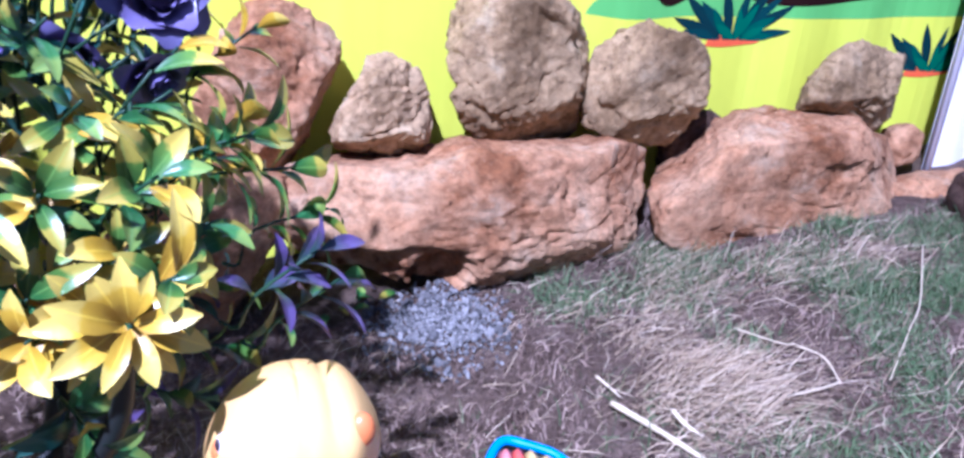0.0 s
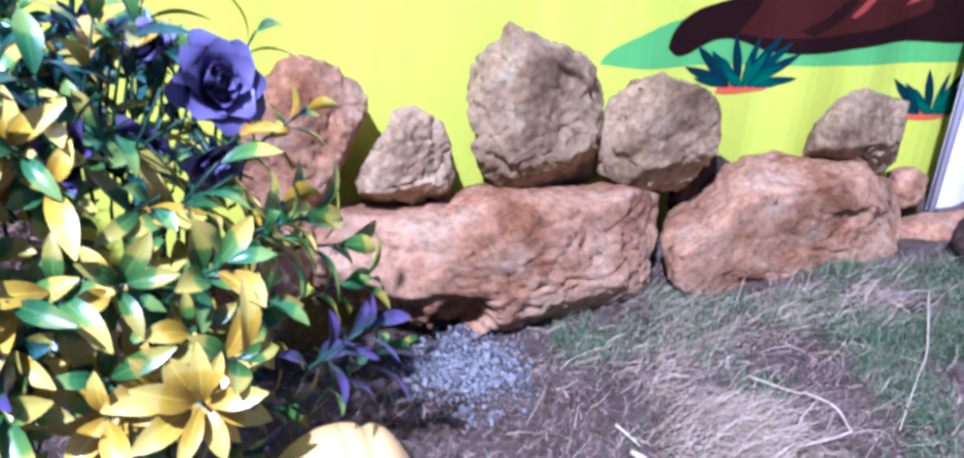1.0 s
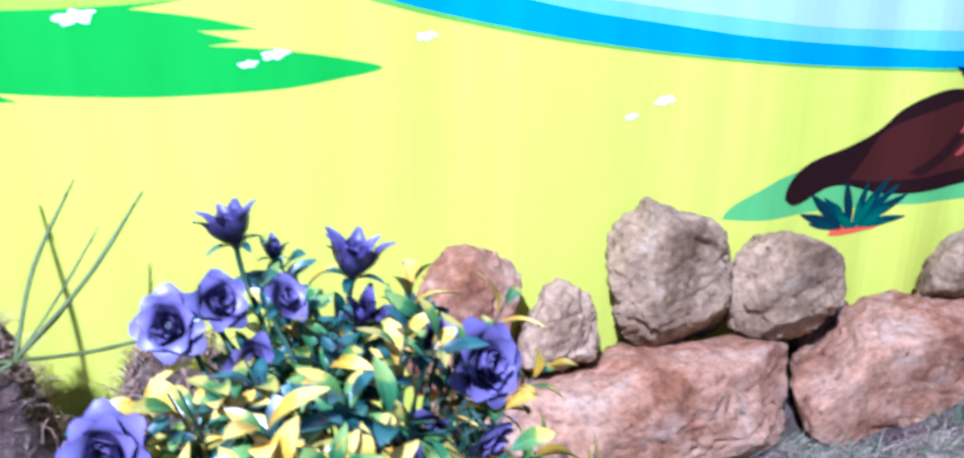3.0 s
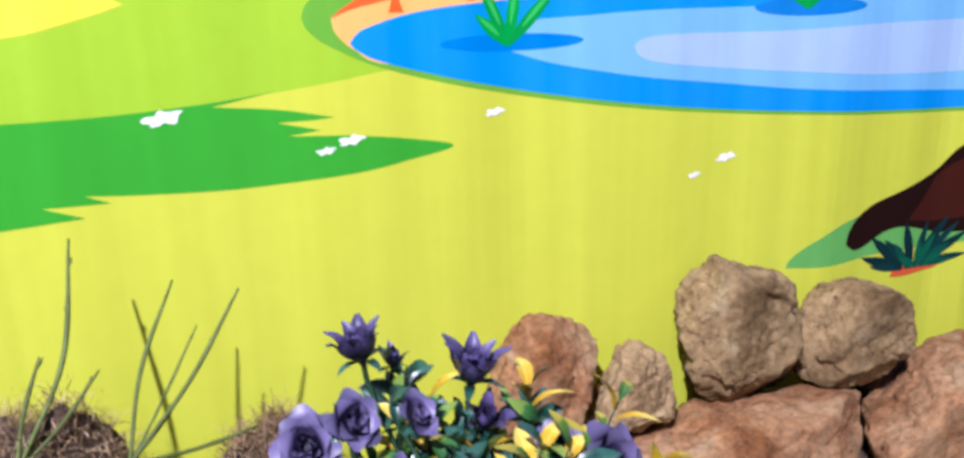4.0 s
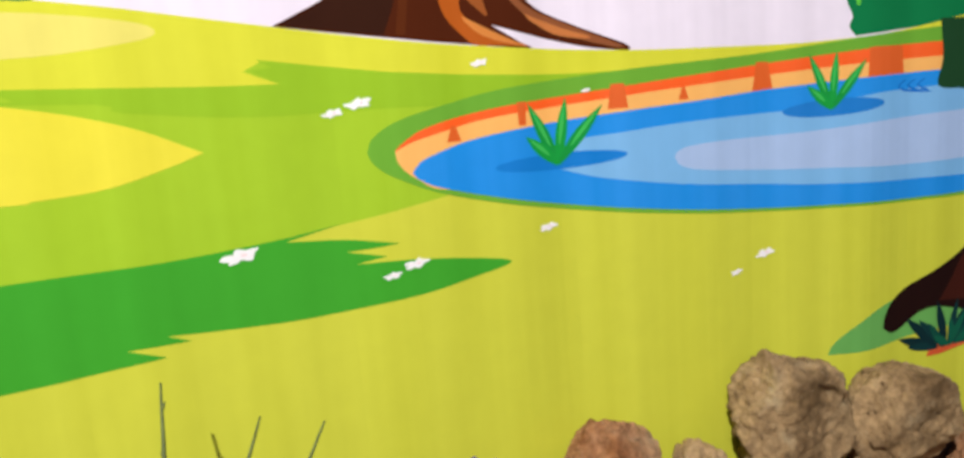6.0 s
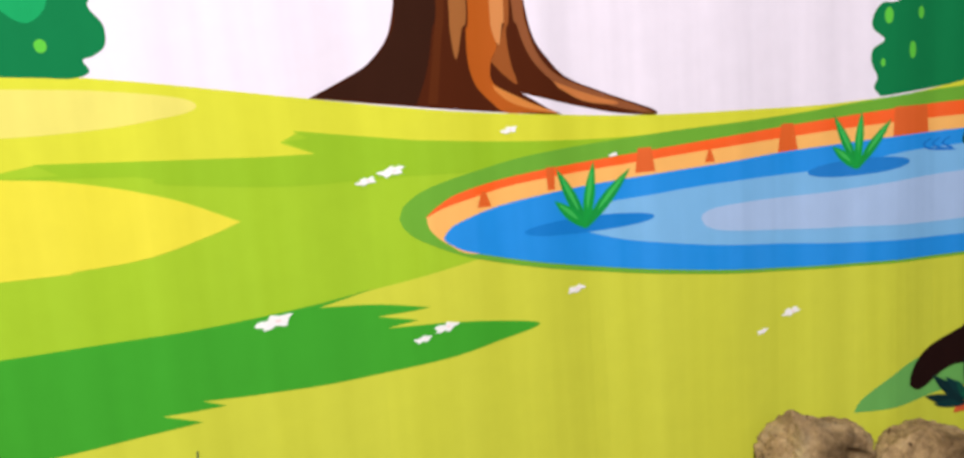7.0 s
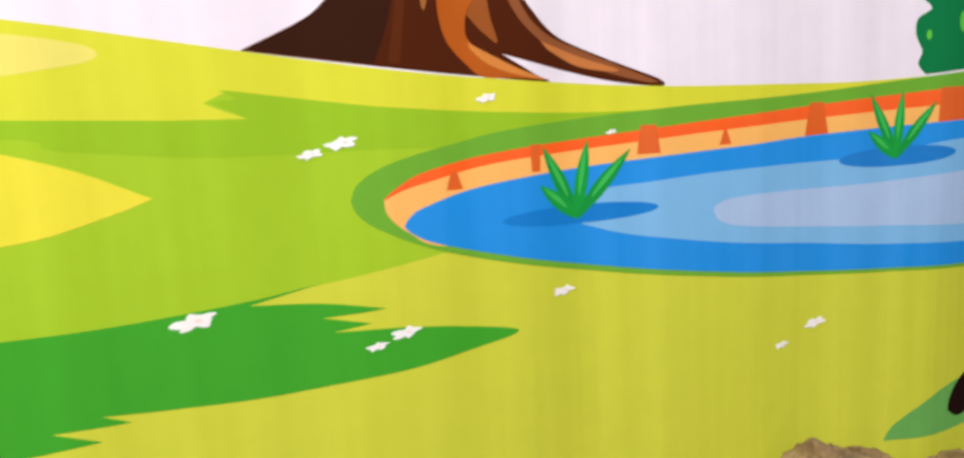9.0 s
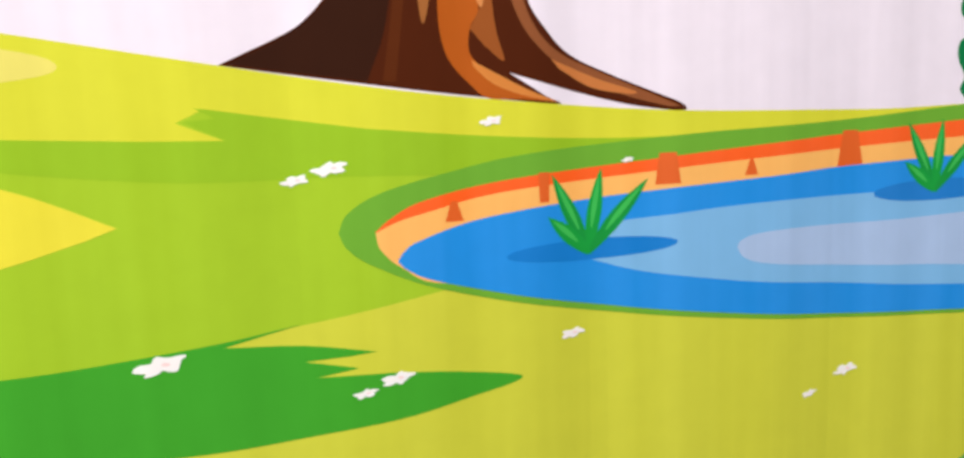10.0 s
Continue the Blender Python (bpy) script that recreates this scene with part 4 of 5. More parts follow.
# ---- dry turf clods and weeds at the foot of the backdrop ----
def clod(label, cx, cy, top, rx, ry, seed):
    """A sod of soil and roots with a tangle of dry fibres over it."""
    foot = ground_height(cx, cy) - 0.02
    bm = bmesh.new()
    bmesh.ops.create_icosphere(bm, subdivisions=5, radius=1)
    half = (top - foot) / 2
    for v in bm.verts:
        d = v.co
        s = Vector((d.x * 1.7 + seed, d.y * 1.7, d.z * 1.7))
        f = 1 + 0.16 * noise.fractal(s, 0.9, 2.1, 4) + 0.05 * noise.noise(s * 7)
        flare = 1.25 - 0.3 * d.z
        v.co = Vector((cx + d.x * rx * f * flare, cy + d.y * ry * f * flare, foot + half + math.copysign(abs(d.z) ** 0.7, d.z) * half * f))
        v.co.y = min(v.co.y, CLOTH_Y - 0.012)
    t = thing("turf_clod", (cx, cy, foot), label, "turf", "turf clods by the backdrop")
    rng = random.Random(seed)
    tops = [tuple(v.co) for v in bm.verts if v.co.z > foot + 0.25 * half]
    part("sod", bm, SOIL, t)
    roots = [rng.choice(tops) for _ in range(5500)]
    r = blades("root_tangle", roots, 0.034, 0.0011, ROOT_BLADES, "tangled dry roots and grass", "", 0.6, 1.3, seed)
    r.parent = t
    r.location = Vector(r.location) - Vector((cx, cy, foot))
    return t


clod("heap of dry brown turf with tangled roots under weeds", -0.36, 1.045, 0.335, 0.105, 0.075, 41)
clod("lower clod of dry brown turf behind the flowering bush", -0.130, 1.09, 0.250, 0.060, 0.06, 43)


def weed(label, base, stalks, seed):
    """Thin green weed: each stalk a tapered bent rod with a few narrow side leaves."""
    t = thing("weed", base, label, "weed", "weeds by the backdrop")
    for tip, bend, thick in stalks:
        b, e = np.array(base), np.array(tip)
        mid = (b + e) / 2 + np.array(bend)
        pts = curve([b, mid, e], 8)
        v, f = tube(pts, [thick, thick * 0.9, thick * 1.05, thick * 0.5], 6)
        solid("stalk", v, f, WEED, t, smooth=True)
        rng2 = random.Random(seed * 31 + len(t.children))
        for k in (11, 14):
            q, d = np.array(pts[k]), np.array(pts[k + 1]) - np.array(pts[k])
            d = d / np.linalg.norm(d) + np.array([rng2.uniform(-0.45, 0.45), rng2.uniform(-0.3, 0.3), 0.1])
            n = rng2.uniform(0.005, 0.012)
            v, f = tube([q, q + d * n * 0.6, q + d * n], [0.0009, 0.0016, 0.0004], 5)
            solid("leaflet", v, f, WEED, t, smooth=True)
    return t


weed("tall thin green weed stalks rising from dry turf", (-0.345, 0.995, 0.30), [((-0.297, 1.12, 0.477), (0.014, 0, -0.012), 0.0026), ((-0.322, 1.04, 0.388), (-0.004, 0, 0.0), 0.0022), ((-0.275, 1.04, 0.367), (0.0, 0, -0.006), 0.0020)], 1)
weed("branching green weed leaning beside the turf", (-0.256, 1.0, 0.285), [((-0.206, 1.10, 0.428), (-0.010, 0, 0.0), 0.0022), ((-0.143, 1.08, 0.417), (0.004, 0, -0.006), 0.0024), ((-0.188, 1.09, 0.380), (-0.004, 0, -0.010), 0.0016), ((-0.210, 1.04, 0.325), (0.006, 0, 0.004), 0.0014), ((-0.140, 1.06, 0.270), (0.0, 0, -0.004), 0.0022), ((-0.350, 0.98, 0.270), (0.0, 0, 0.012), 0.0022), ((-0.33, 0.97, 0.25), (0.01, 0, 0.006), 0.0020)], 2)


# ---- loose dry stalks on the soil ----
def dry_stalk(label, points, thick):
    pts = [(x, y, ground_height(x, y) + h) for x, y, h in points]
    v, f = tube(curve(pts, 5), [thick, thick, thick * 0.7], 7)
    tagged(solid("dry_stalk", v, f, STRAW, at=pts[0], smooth=True), label, "straw", "dry stalks on the soil")


dry_stalk("thick pale dry stalk lying on dead turf", [(0.452, 0.735, 0.010), (0.470, 0.69, 0.008), (0.495, 0.62, 0.007)], 0.0028)
dry_stalk("short pale dry stalk beside the thick stalk", [(0.456, 0.772, 0.012), (0.461, 0.755, 0.010), (0.466, 0.742, 0.007)], 0.0011)
dry_stalk("short forked dry stalk on dead turf", [(0.492, 0.70, 0.016), (0.497, 0.685, 0.008), (0.505, 0.67, 0.005)], 0.0022)
dry_stalk("long bent straw lying on green grass", [(0.96, 0.856, 0.02), (0.85, 0.76, 0.016), (0.79, 0.72, 0.012), (0.70, 0.66, 0.008)], 0.0008)
dry_stalk("bent dry straw with a kink on the grass", [(0.631, 0.795, 0.012), (0.655, 0.752, 0.01), (0.664, 0.742, 0.012)], 0.0008)
dry_stalk("bent dry straw crossing the grass", [(0.664, 0.746, 0.010), (0.668, 0.71, 0.012), (0.657, 0.676, 0.008)], 0.0010)
dry_stalk("pale dry straw end on the grass", [(0.657, 0.676, 0.008), (0.63, 0.676, 0.009), (0.596, 0.678, 0.008)], 0.0010)
dry_stalk("curved pale straw resting against the red rock", [(0.93, 1.035, 0.04), (1.0, 1.02, 0.03), (1.06, 1.02, 0.045)], 0.0007)


# ---- toy and small plastic thing on the turf ----
def toy():
    """A round vinyl toy: lobed head with a seam, small eyes and orange cheeks, on a squat body."""
    cx, cy = 0.158, 0.630
    foot = ground_height(cx, cy)
    top = 0.158
    t = thing("toy", (cx, cy, foot), "round pale yellow vinyl toy with orange cheeks on turf", "toy")
    bm = bmesh.new()
    bmesh.ops.create_uvsphere(bm, u_segments=72, v_segments=48, radius=1)
    head_z, r = top - 0.047, 0.047
    for v in bm.verts:
        d = v.co.copy()
        crease = 1 - 0.035 * math.exp(-((d.x - 0.02) / 0.035) ** 2) * (d.y < 0.6)
        lobe = 1 + 0.10 * math.exp(-((d.x - 0.55) / 0.2) ** 2 - ((d.z - 0.45) / 0.4) ** 2) - 0.06 * math.exp(-((d.x - 0.36) / 0.07) ** 2 - ((d.z - 0.7) / 0.5) ** 2)
        lobe += 0.08 * math.exp(-((d.x + 0.75) / 0.3) ** 2 - ((d.z + 0.2) / 0.4) ** 2)
        wide = 1.0 + 0.16 * (0.5 - d.z * 0.5)
        v.co = Vector((cx + d.x * r * crease * lobe * wide, cy + d.y * r * crease * lobe, head_z + d.z * r * crease * lobe))
    head = part("head", bm, TOY_YELLOW, t)
    bm = bmesh.new()
    bmesh.ops.create_uvsphere(bm, u_segments=48, v_segments=32, radius=1)
    bz = (head_z - 0.02 + foot) / 2
    for v in bm.verts:
        d = v.co.copy()
        v.co = Vector((cx + d.x * 0.048, cy + d.y * 0.044, bz + math.copysign(abs(d.z) ** 0.6, d.z) * (head_z - 0.02 - foot) / 2))
    part("body", bm, TOY_YELLOW, t)
    spots = (("eye_rim", -0.0427, -0.0143, 0.0106, 0.0078, TOY_ORANGE), ("eye_white", -0.0409, -0.0171, 0.0166, 0.0068, TOY_WHITE), ("pupil", -0.0433, -0.0181, 0.0175, 0.0042, TOY_DARK), ("cheek", 0.0329, -0.0299, 0.0201, 0.0105, TOY_ORANGE))
    for name, dx, dy, dz, s, mat in spots:
        bm = bmesh.new()
        bmesh.ops.create_uvsphere(bm, u_segments=20, v_segments=12, radius=1)
        for v in bm.verts:
            d = v.co.copy()
            v.co = Vector((cx + dx + d.x * s * 0.8, cy + dy + d.y * s * 0.7, head_z + dz + d.z * s * 1.1))
        part(name, bm, mat, head)


toy()


def toy_wing():
    """A small curved panel with a raised blue rim and slanting coloured strips."""
    cx, cy = 0.338, 0.690
    z = ground_height(cx, cy) + 0.006
    t = thing("toy_wing", (cx, cy, z), "striped red and yellow plastic piece with blue rim on turf", "toy part")
    corners = [(0.298, 0.662), (0.320, 0.700), (0.338, 0.716), (0.356, 0.708), (0.378, 0.690), (0.384, 0.658), (0.34, 0.63)]

    def up(x, y):
        return z + 0.008 + 0.15 * (y - 0.66) - 0.8 * (x - cx) ** 2

    rim = curve(corners + [corners[0]], 6)
    v, f = tube([(x, y, up(x, y)) for x, y in rim], [0.0042, 0.0042], 8)
    solid("rim", v, f, BLUE_FOAM, t, smooth=True, label="bright blue raised rim")
    strips = [(0.310, 0.654, 0.326, 0.698, RED_FOIL), (0.324, 0.645, 0.336, 0.706, PINK_FOIL), (0.338, 0.640, 0.346, 0.704, RED_FOIL), (0.352, 0.642, 0.356, 0.700, YELLOW_FOIL), (0.366, 0.650, 0.367, 0.692, YELLOW_FOIL)]
    for x0, y0, x1, y1, m in strips:
        w = 0.0065
        n = 8
        verts = []
        for k in range(n + 1):
            x, y = x0 + (x1 - x0) * k / n, y0 + (y1 - y0) * k / n
            for dx, dz in ((-w, -0.002), (0, 0.002), (w, -0.002), (0, -0.006)):
                verts.append((x + dx, y, up(x + dx, y) + dz))
        faces = [(k * 4 + a, k * 4 + (a + 1) % 4, k * 4 + 4 + (a + 1) % 4, k * 4 + 4 + a) for k in range(n) for a in range(4)]
        faces += [(3, 2, 1, 0), (n * 4, n * 4 + 1, n * 4 + 2, n * 4 + 3)]
        solid("strip", verts, faces, m, t, smooth=True)


toy_wing()


# ---- artificial flowering bush ----
def leaf_mesh(name, length, width, curl, cup, material, blunt=1.0):
    """A lance-shaped leaf along +x with its face to +z: cupped across and bowed along, with a thickness."""
    n, m = 7, 4
    verts, uvs = [], []
    for i in range(n + 1):
        u = i / n
        w = width * (max(0.0, math.sin(math.pi * u**1.15)) ** (0.75 * blunt) if 0 < u < 1 else 0.0) + 0.0006
        for j in range(m + 1):
            v = j / m * 2 - 1
            verts.append((u * length, v * w, cup * abs(v) ** 1.4 * w - curl * length * u * u + 0.06 * length * math.sin(math.pi * u)))
            uvs.append((u, j / m))
    k = m + 1
    faces = [(i * k + j, (i + 1) * k + j, (i + 1) * k + j + 1, i * k + j + 1) for i in range(n) for j in range(m)]
    me = bpy.data.meshes.new(name)
    me.from_pydata(verts, [], faces)
    layer = me.uv_layers.new(name="UVMap")
    idx = np.empty(len(me.loops), int)
    me.loops.foreach_get("vertex_index", idx)
    layer.data.foreach_set("uv", np.asarray(uvs)[idx].ravel())
    me.polygons.foreach_set("use_smooth", [True] * len(me.polygons))
    me.materials.append(material)
    return me


BUSH_AT = Vector((0.01, 0.71, float(ground_height(0.01, 0.71))))
bush = thing("artificial_flower_bush", BUSH_AT, "artificial bush with violet roses and green-yellow plastic leaves", "artificial plant")
LEAVES = {}
for key, mat, size in (("var", LEAF_VAR, 0.033), ("green", LEAF_GREEN, 0.031), ("dark", LEAF_DARK, 0.032), ("yellow", LEAF_YELLOW, 0.038), ("purple", LEAF_PURPLE, 0.036)):
    LEAVES[key] = [leaf_mesh("leaf", size * s, size * w, c, p, mat) for s, w, c, p in ((1.0, 0.18, 0.18, 0.35), (0.85, 0.20, 0.02, 0.45), (1.1, 0.17, 0.32, 0.3))]

rng = random.Random(12)
SINGLE, JOINED = [], []


BLOOM_GAPS = [(0.096, 0.742, 0.356, 0.030), (0.094, 0.713, 0.318, 0.026), (0.062, 0.735, 0.35, 0.024), (-0.107, 0.784, 0.392, 0.034), (-0.078, 0.778, 0.406, 0.03), (-0.05, 0.755, 0.395, 0.018), (-0.140, 0.700, 0.352, 0.036), (0.02, 0.80, 0.40, 0.020)]


def place_leaf(kind, at, way, face, scale):
    """Pose of a leaf: along way, its face as near to face as may be; none grows right before a bloom."""
    mid = Vector(at) + Vector(way).normalized() * 0.016
    if any(math.hypot(mid.x - x - (mid.y - y) * 0.25, mid.z - z + (mid.y - y) * 0.15) < r and y - 0.12 < mid.y < y + 0.01 for x, y, z, r in BLOOM_GAPS):
        return
    x = Vector(way).normalized()
    z = (Vector(face) - x * x.dot(Vector(face))).normalized()
    y = z.cross(x)
    m = Matrix((x, y, z)).transposed().to_4x4()
    m.translation = Vector(at)
    (SINGLE if at[1] < 0.690 and len(SINGLE) < 300 else JOINED).append((kind, m @ Matrix.Scale(scale, 4)))


TWIGS = []


def sprig(tip, way, kind, count=12, reach=0.055, scale=1.0, open_=1.0):
    """A twig's end with leaves in pairs all round it, larger below, and a tuft on top."""
    way = Vector(way).normalized()
    tip = Vector(tip)
    side = way.cross(Vector((0.3, 0.2, 1)) if abs(way.z) < 0.9 else Vector((1, 0, 0))).normalized()
    up = side.cross(way)
    turn = rng.uniform(0, 6.28)
    for k in range(count):
        s = k / max(count - 1, 1)
        a = turn + k * 2.399
        out = side * math.cos(a) + up * math.sin(a)
        base = tip - way * reach * (1 - s)
        lift = (0.25 + 0.9 * s) / open_ + rng.uniform(-0.15, 0.25)
        d = (out + way * lift).normalized()
        d.z -= 0.10
        which = kind if isinstance(kind, str) else rng.choice(kind)
        face = (way * 1.0 - out * lift + Vector((rng.uniform(-0.3, 0.3), rng.uniform(-0.3, 0.3), 0.2)))
        place_leaf(which, base + out * 0.002, d, face, scale * rng.uniform(0.75, 1.15))
    TWIGS.append((tip, way, reach))


def bush_point(az, el, k=1.0):
    """A place on the bush's uneven dome."""
    n = 1 + 0.16 * noise.noise(Vector((az * 1.3, el * 1.7, 3.3)))
    return Vector((-0.005 + 0.150 * k * n * math.cos(el) * math.cos(az), 0.715 + 0.115 * k * n * math.cos(el) * math.sin(az), 0.215 + 0.185 * k * n * math.sin(el)))


MIX = ["var", "var", "var", "var", "green", "green", "yellow"]
for ring, (el, n) in enumerate(((-0.75, 6), (-0.4, 9), (-0.05, 12), (0.3, 13), (0.62, 11), (0.95, 7), (1.3, 4))):
    for k in range(n):
        az = 2 * math.pi * (k + 0.5 * (ring % 2)) / n + rng.uniform(-0.15, 0.15)
        e = el + rng.uniform(-0.12, 0.12)
        q = bush_point(az, e)
        out = Vector((math.cos(e) * math.cos(az), math.cos(e) * math.sin(az), math.sin(e) + 0.35))
        if q.x > 0.03 and 0.19 < q.z < 0.31 and rng.random() < 0.45:
            continue
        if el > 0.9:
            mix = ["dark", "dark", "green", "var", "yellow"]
        elif el < -0.3:
            mix = ["green", "green", "dark", "var", "purple"]
        else:
            mix = MIX
        sprig(q, out, mix, rng.randint(9, 13))
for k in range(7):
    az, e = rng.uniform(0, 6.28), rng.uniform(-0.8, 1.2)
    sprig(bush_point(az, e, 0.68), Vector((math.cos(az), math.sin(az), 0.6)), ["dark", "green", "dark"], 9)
for k in range(44):
    az, e = rng.uniform(-2.9, -0.1), rng.uniform(-0.1, 0.95)
    if math.cos(az) > 0.3 and e < 0.5 and rng.random() < 0.4:
        continue
    sprig(bush_point(az, e, rng.uniform(0.92, 1.06)), Vector((0.7 * math.cos(az), math.sin(az), 0.55)), ["var", "var", "green", "yellow"], rng.randint(8, 11), 0.05, rng.uniform(0.75, 0.95), 1.3)
for k in range(12):
    az, e = rng.uniform(-3.4, -1.6), rng.uniform(-0.5, 0.5)
    sprig(bush_point(az, e, 1.05) + Vector((-0.02, 0.0, 0.0)), Vector((math.cos(az), math.sin(az), 0.4)), ["var", "green", "yellow"], 10, 0.05, 0.9, 1.3)
for k in range(20):
    q = Vector((rng.uniform(-0.15, 0.10), rng.uniform(0.70, 0.79), 0.0))
    q.z = 0.385 - 1.6 * (q.x + 0.02) ** 2 + rng.uniform(-0.02, 0.02)
    sprig(q, Vector((3 * (q.x + 0.02), -0.35, 1.0)), ["dark", "green", "dark", "var", "yellow"], 8, 0.05, rng.uniform(0.7, 0.9), 1.1)
# sprays that stand out from the dome
sprig((0.078, 0.592, 0.218), (0.15, -0.85, 0.30), "yellow", 17, 0.045, 0.92, 1.7)
sprig((0.030, 0.612, 0.205), (-0.2, -0.8, 0.2), "yellow", 12, 0.045, 0.85, 1.5)
sprig((0.100, 0.606, 0.236), (0.4, -0.6, 0.5), ["yellow", "var"], 9, 0.04, 0.9, 1.4)
sprig((0.172, 0.625, 0.235), (0.7, -0.2, 0.6), "purple", 10, 0.045, 0.85, 0.9)
sprig((0.190, 0.650, 0.205), (0.8, 0.0, 0.5), ["purple", "green"], 9, 0.045, 0.9, 1.1)
sprig((0.150, 0.672, 0.290), (0.9, -0.25, 0.35), "var", 12, 0.06, 1.05, 1.2)
sprig((0.172, 0.690, 0.262), (1.0, -0.1, 0.1), ["var", "green"], 12, 0.06, 1.0, 1.2)
sprig((0.195, 0.715, 0.225), (1.0, 0.1, 0.2), ["var", "green"], 10, 0.05, 0.9, 1.2)
sprig((0.158, 0.760, 0.335), (0.8, 0.1, 0.6), ["yellow", "var"], 9, 0.05, 0.85, 1.2)
sprig((0.128, 0.775, 0.385), (0.5, 0.1, 0.9), ["yellow", "var"], 7, 0.05, 0.8, 1.0)
sprig((-0.105, 0.79, 0.375), (-0.6, 0.0, 0.7), "yellow", 9, 0.05, 0.85, 1.2)
sprig((-0.135, 0.75, 0.315), (-0.9, -0.1, 0.3), ["yellow", "var"], 10, 0.05, 0.95, 1.2)
sprig((-0.02, 0.80, 0.40), (0.0, 0.2, 1.0), ["yellow", "dark"], 8, 0.05, 0.9, 1.0)
sprig((0.06, 0.79, 0.405), (0.2, 0.2, 1.0), ["dark", "dark", "yellow"], 9, 0.05, 0.9, 1.0)

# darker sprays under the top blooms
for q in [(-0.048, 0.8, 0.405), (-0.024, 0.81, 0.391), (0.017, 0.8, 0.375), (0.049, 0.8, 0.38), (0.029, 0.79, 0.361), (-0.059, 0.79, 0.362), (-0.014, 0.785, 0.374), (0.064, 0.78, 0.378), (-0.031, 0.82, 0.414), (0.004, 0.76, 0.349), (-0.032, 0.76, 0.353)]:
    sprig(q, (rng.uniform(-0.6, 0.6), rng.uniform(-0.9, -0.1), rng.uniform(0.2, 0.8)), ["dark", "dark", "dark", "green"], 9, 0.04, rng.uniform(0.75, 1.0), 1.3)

# stem, limbs and twigs
fork = Vector((0.02, 0.70, 0.09))
v, f = tube(curve([BUSH_AT + Vector((-0.02, -0.02, -0.01)), (0.0, 0.665, 0.03), fork, (0.03, 0.71, 0.16)], 6), [0.010, 0.009, 0.008, 0.005], 10)
solid("stem", v, f, STEM, bush, smooth=True, label="dark plastic main stem")
v, f = tube(curve([(0.0, 0.665, 0.03), (0.035, 0.625, 0.09), (0.066, 0.615, 0.155), (0.075, 0.605, 0.20)], 6), [0.008, 0.008, 0.006, 0.003], 9)
solid("limb", v, f, STEM, bush, smooth=True)
pieces = []
for tip, way, reach in TWIGS:
    root = tip - way * reach
    low = fork + (root - fork) * 0.84
    pieces.append(tube(curve([low, (low + root) / 2 + Vector((0, 0, -0.012)), root, tip], 3), [0.0014, 0.0013, 0.0009], 5))
for v, f in pieces:
    solid("twig", v, f, TWIG, bush, smooth=True)


def petal_mesh(name, length, width, cup, curl, material):
    """A broad cupped petal along +z from its claw, its hollow to +x, the lip rolled out."""
    n, m = 6, 6
    verts, uvs = [], []
    for i in range(n + 1):
        u = i / n
        w = width * (0.25 + 0.75 * math.sin(math.pi * min(1, 0.12 + u * 0.72)))
        if u > 0.5:
            w *= math.sqrt(max(0.14, 1 - ((u - 0.5) / 0.505) ** 2))
        for j in range(m + 1):
            v = j / m * 2 - 1
            verts.append((cup * w * v * v * 0.9 - length * 0.22 * math.sin(math.pi * u * 0.9) - curl * length * max(0, u - 0.6) ** 2 * 2.2, w * v, u * length))
            uvs.append((u, 0.15 + 0.3 * j / m))
    k = m + 1
    faces = [(i * k + j, (i + 1) * k + j, (i + 1) * k + j + 1, i * k + j + 1) for i in range(n) for j in range(m)]
    me = bpy.data.meshes.new(name)
    me.from_pydata(verts, [], faces)
    layer = me.uv_layers.new(name="UVMap")
    idx = np.empty(len(me.loops), int)
    me.loops.foreach_get("vertex_index", idx)
    layer.data.foreach_set("uv", np.asarray(uvs)[idx].ravel())
    me.polygons.foreach_set("use_smooth", [True] * len(me.polygons))
    me.materials.append(material)
    return me


PETALS = {"open": [petal_mesh("petal", 0.022, 0.0125, 0.7, 0.6, PETAL), petal_mesh("petal", 0.023, 0.0175, 0.28, 1.5, PETAL)], "dark": [petal_mesh("petal", 0.030, 0.0095, 0.8, 0.3, PETAL_DARK), petal_mesh("petal", 0.034, 0.0085, 0.6, 1.0, PETAL_DARK)]}
CALYX = leaf_mesh("sepal", 0.024, 0.004, 0.3, 0.5, LEAF_DARK)


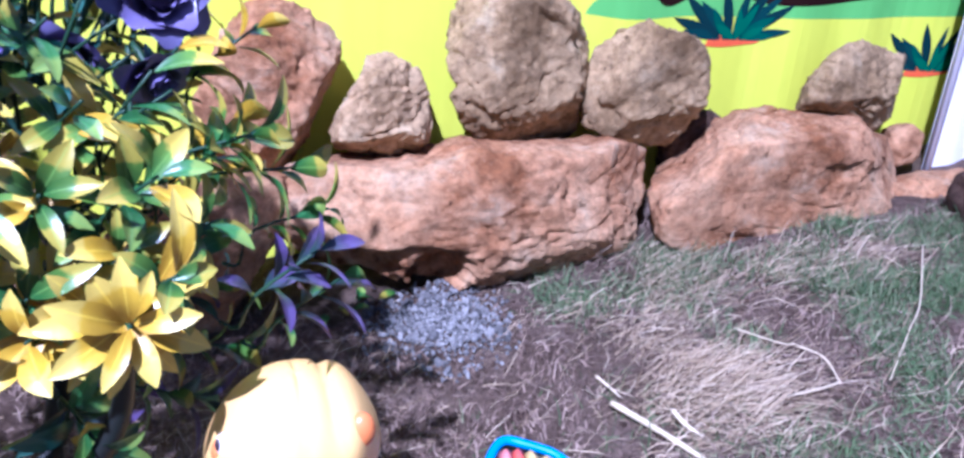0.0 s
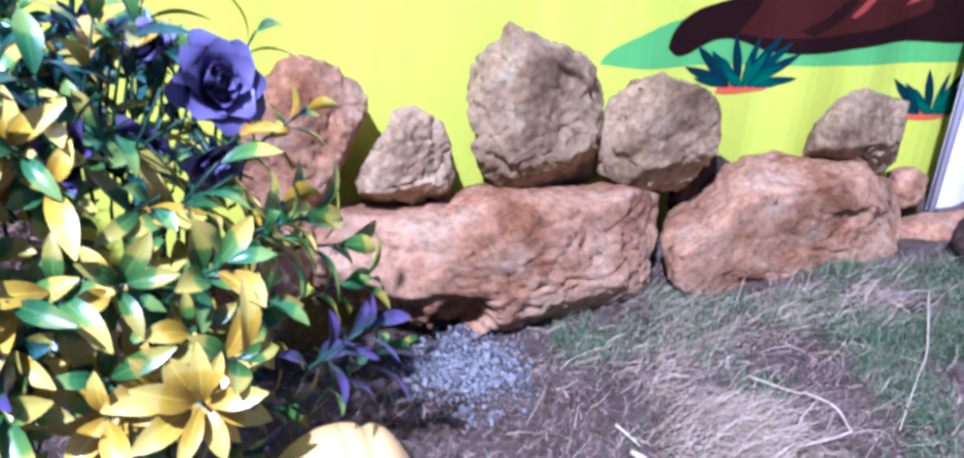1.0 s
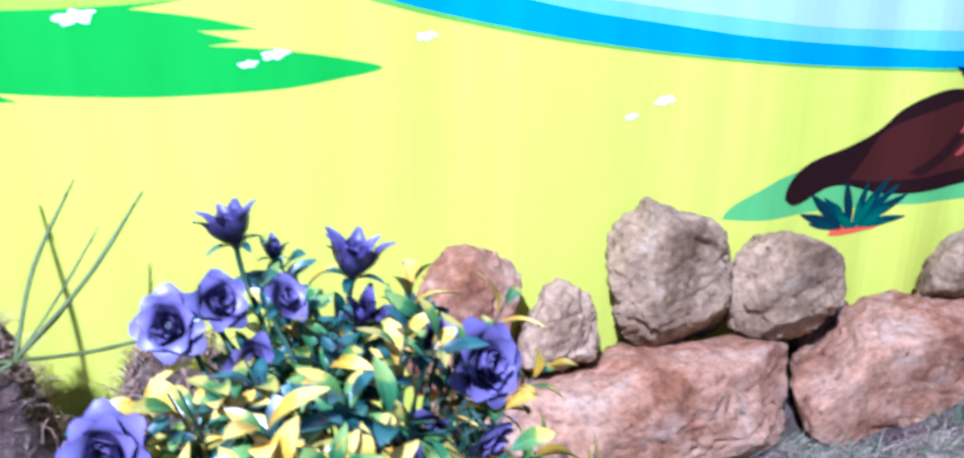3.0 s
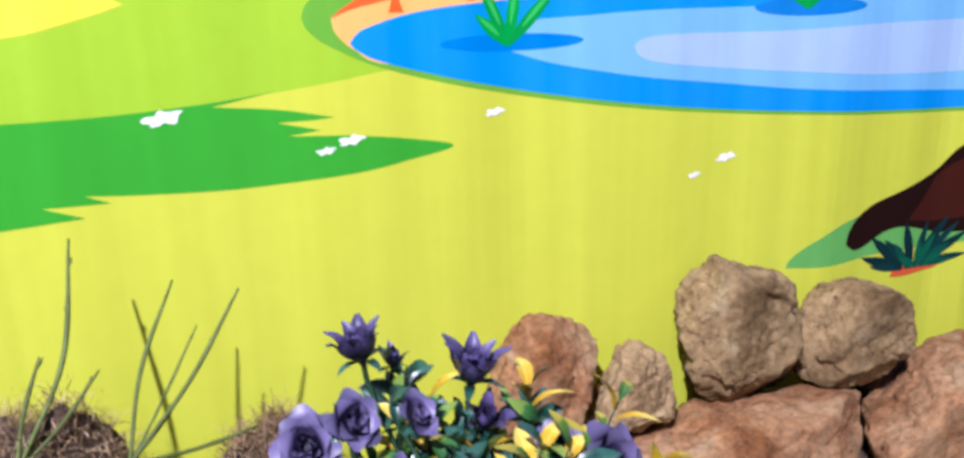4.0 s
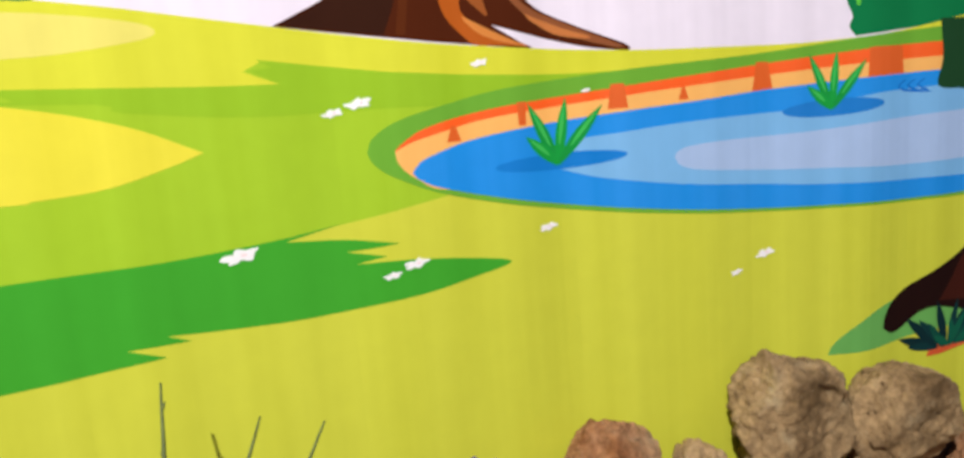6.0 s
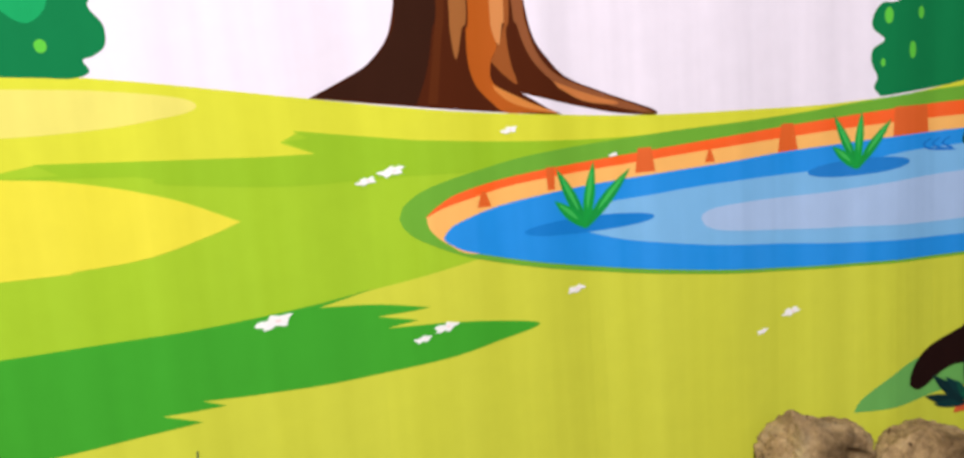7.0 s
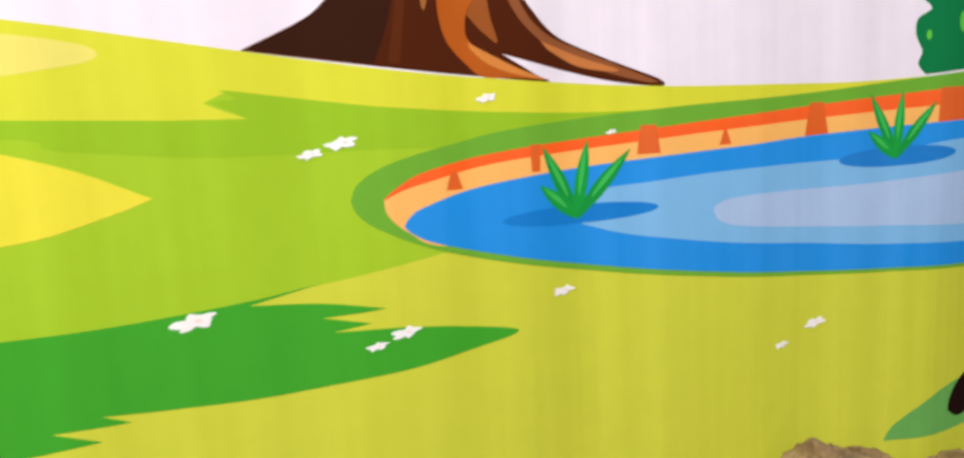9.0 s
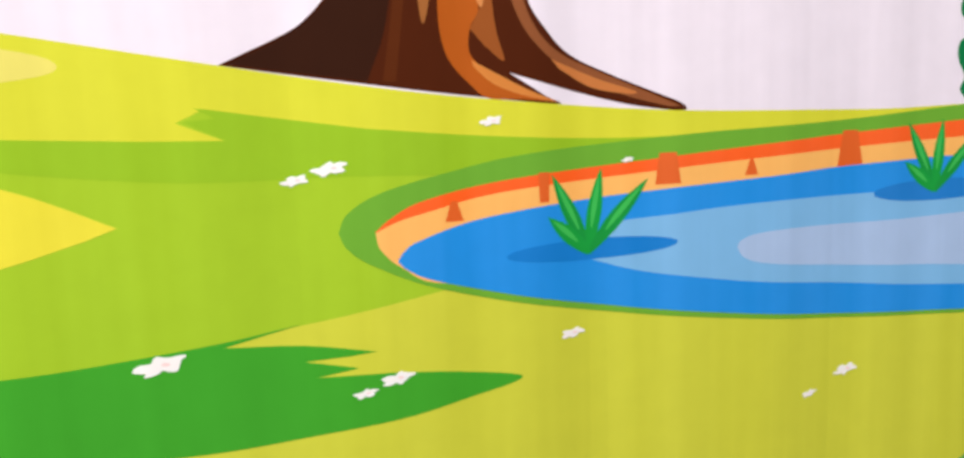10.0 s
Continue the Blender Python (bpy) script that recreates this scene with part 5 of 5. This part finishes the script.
def rose(at, way, size, style, petals, label):
    """A plastic bloom: a heart of furled petals, wider and flatter ones outside, sepals below."""
    q = Vector(way).to_track_quat("Z", "Y").to_matrix().to_4x4()
    base = Matrix.Translation(Vector(at) - BUSH_AT) @ q @ Matrix.Scale(size, 4)
    hub, hub_f = tube([(0, 0, -0.006), (0, 0, 0.003), (0, 0, 0.012)], [0.003, 0.006, 0.0035], 8)
    me = bpy.data.meshes.new("bloom")
    me.from_pydata([tuple(p) for p in hub], [], hub_f)
    me.materials.append(PETAL_DARK)
    head = new("bloom", me)
    head.parent = bush
    head.matrix_basis = base
    tagged(head, label)
    for k in range(petals):
        s = k / (petals - 1)
        a = k * 2.399
        lean = (0.0 + 0.95 * s**1.3) if style == "open" else (0.03 + 0.34 * s**1.5)
        o = new("petal", PETALS[style][0 if s < 0.5 else 1])
        o.parent = head
        grow = 0.72 + 0.42 * s
        o.matrix_basis = Matrix.Rotation(a, 4, "Z") @ Matrix.Translation((-(0.0015 + 0.005 * s), 0, 0.004 * (1 - s))) @ Matrix.Rotation(-lean, 4, "Y") @ Matrix.Scale(grow, 4)
    for k in range(4):
        o = new("sepal", CALYX)
        o.parent = head
        o.matrix_basis = Matrix.Rotation(k * 1.571 + 0.4, 4, "Z") @ Matrix.Translation((0.003, 0, -0.003)) @ Matrix.Rotation(-0.25, 4, "Y")
    stalk = [fork + (Vector(at) - fork) * 0.72, fork + (Vector(at) - fork) * 0.82 + Vector((0, 0, 0.004)), Vector(at) - Vector(way).normalized() * 0.03 * size, Vector(at)]
    v, f = tube(curve(stalk, 4), [0.002, 0.002, 0.0022], 6)
    solid("flower_stalk", v, f, TWIG, bush, smooth=True)


rose((0.098, 0.742, 0.354), (0.35, -0.85, 0.30), 0.98, "open", 24, "open violet plastic rose")
rose((0.062, 0.745, 0.376), (-0.5, -0.6, 0.5), 0.60, "open", 14, "half-open violet plastic rose")
rose((0.094, 0.713, 0.316), (0.45, -0.6, -0.5), 0.72, "open", 14, "violet plastic rose turned down")
rose((0.055, 0.722, 0.325), (-0.1, -0.8, -0.4), 0.60, "open", 11, "half-open violet plastic rose turned down")
rose((-0.107, 0.784, 0.392), (-0.25, -0.85, 0.40), 0.78, "open", 24, "large open violet plastic rose")
rose((-0.078, 0.778, 0.406), (0.3, -0.8, 0.5), 0.66, "open", 16, "open violet plastic rose beside the large one")
rose((-0.036, 0.766, 0.408), (0.4, -0.6, 0.6), 0.58, "open", 8, "half-open violet plastic rose")
rose((-0.060, 0.745, 0.380), (0.2, -0.9, 0.1), 0.55, "open", 9, "half-open violet plastic rose")
rose((-0.140, 0.700, 0.352), (-0.3, -0.9, 0.3), 0.85, "open", 24, "open violet plastic rose low on the bush")
rose((-0.063, 0.806, 0.440), (-0.15, 0.0, 1.0), 0.80, "dark", 15, "pointed dark violet bloom at the top")
rose((0.018, 0.806, 0.408), (0.1, -0.1, 1.0), 0.92, "dark", 17, "pointed dark violet bloom at the top")
rose((0.022, 0.795, 0.375), (0.1, -0.5, 0.8), 0.70, "dark", 10, "dark violet bloom below the pointed one")
rose((-0.036, 0.831, 0.418), (0.15, 0.0, 1.0), 0.50, "dark", 6, "small closed violet bud")
rose((0.020, 0.665, 0.330), (0.0, -0.9, 0.3), 0.6, "dark", 8, "small dark violet bloom among leaves")
rose((-0.01, 0.615, 0.245), (-0.5, -0.8, 0.2), 0.9, "dark", 11, "dark violet bloom among leaves")

for kind, m in SINGLE:
    o = new("leaf", LEAVES[kind][rng.randrange(3)])
    o.parent = bush
    o.matrix_basis = Matrix.Translation(-BUSH_AT) @ m
for key in LEAVES:
    verts, faces, uvs = [], [], []
    for kind, m in JOINED:
        if kind != key:
            continue
        me = LEAVES[kind][rng.randrange(3)]
        k = len(verts)
        verts += [tuple(m @ q.co) for q in me.vertices]
        faces += [tuple(i + k for i in p.vertices) for p in me.polygons]
        per = {}
        for lo, d in zip(me.loops, me.uv_layers[0].data):
            per[lo.vertex_index] = tuple(d.uv)
        uvs += [per[i] for i in range(len(me.vertices))]
    if verts:
        tagged(solid("leaves", verts, faces, LEAVES[key][0].materials[0], bush, smooth=True, uvs=uvs), kind="stuff")

# a few fallen plastic leaves at the rock's foot
for k, (x, y) in enumerate(((0.262, 1.015), (0.285, 1.018), (0.305, 1.010), (0.330, 1.018), (0.275, 1.0), (0.245, 1.0))):
    o = new("fallen_leaf", LEAVES["green" if k % 3 else "var"][k % 3])
    o.matrix_basis = pose(x, y, ground_height(x, y) + 0.008, rng.uniform(-20, 20), rng.uniform(-25, 5), rng.uniform(0, 360)) @ Matrix.Scale(0.8, 4)
    tagged(o, "green plastic leaf lying at the rock's foot", "leaf", "fallen plastic leaves")
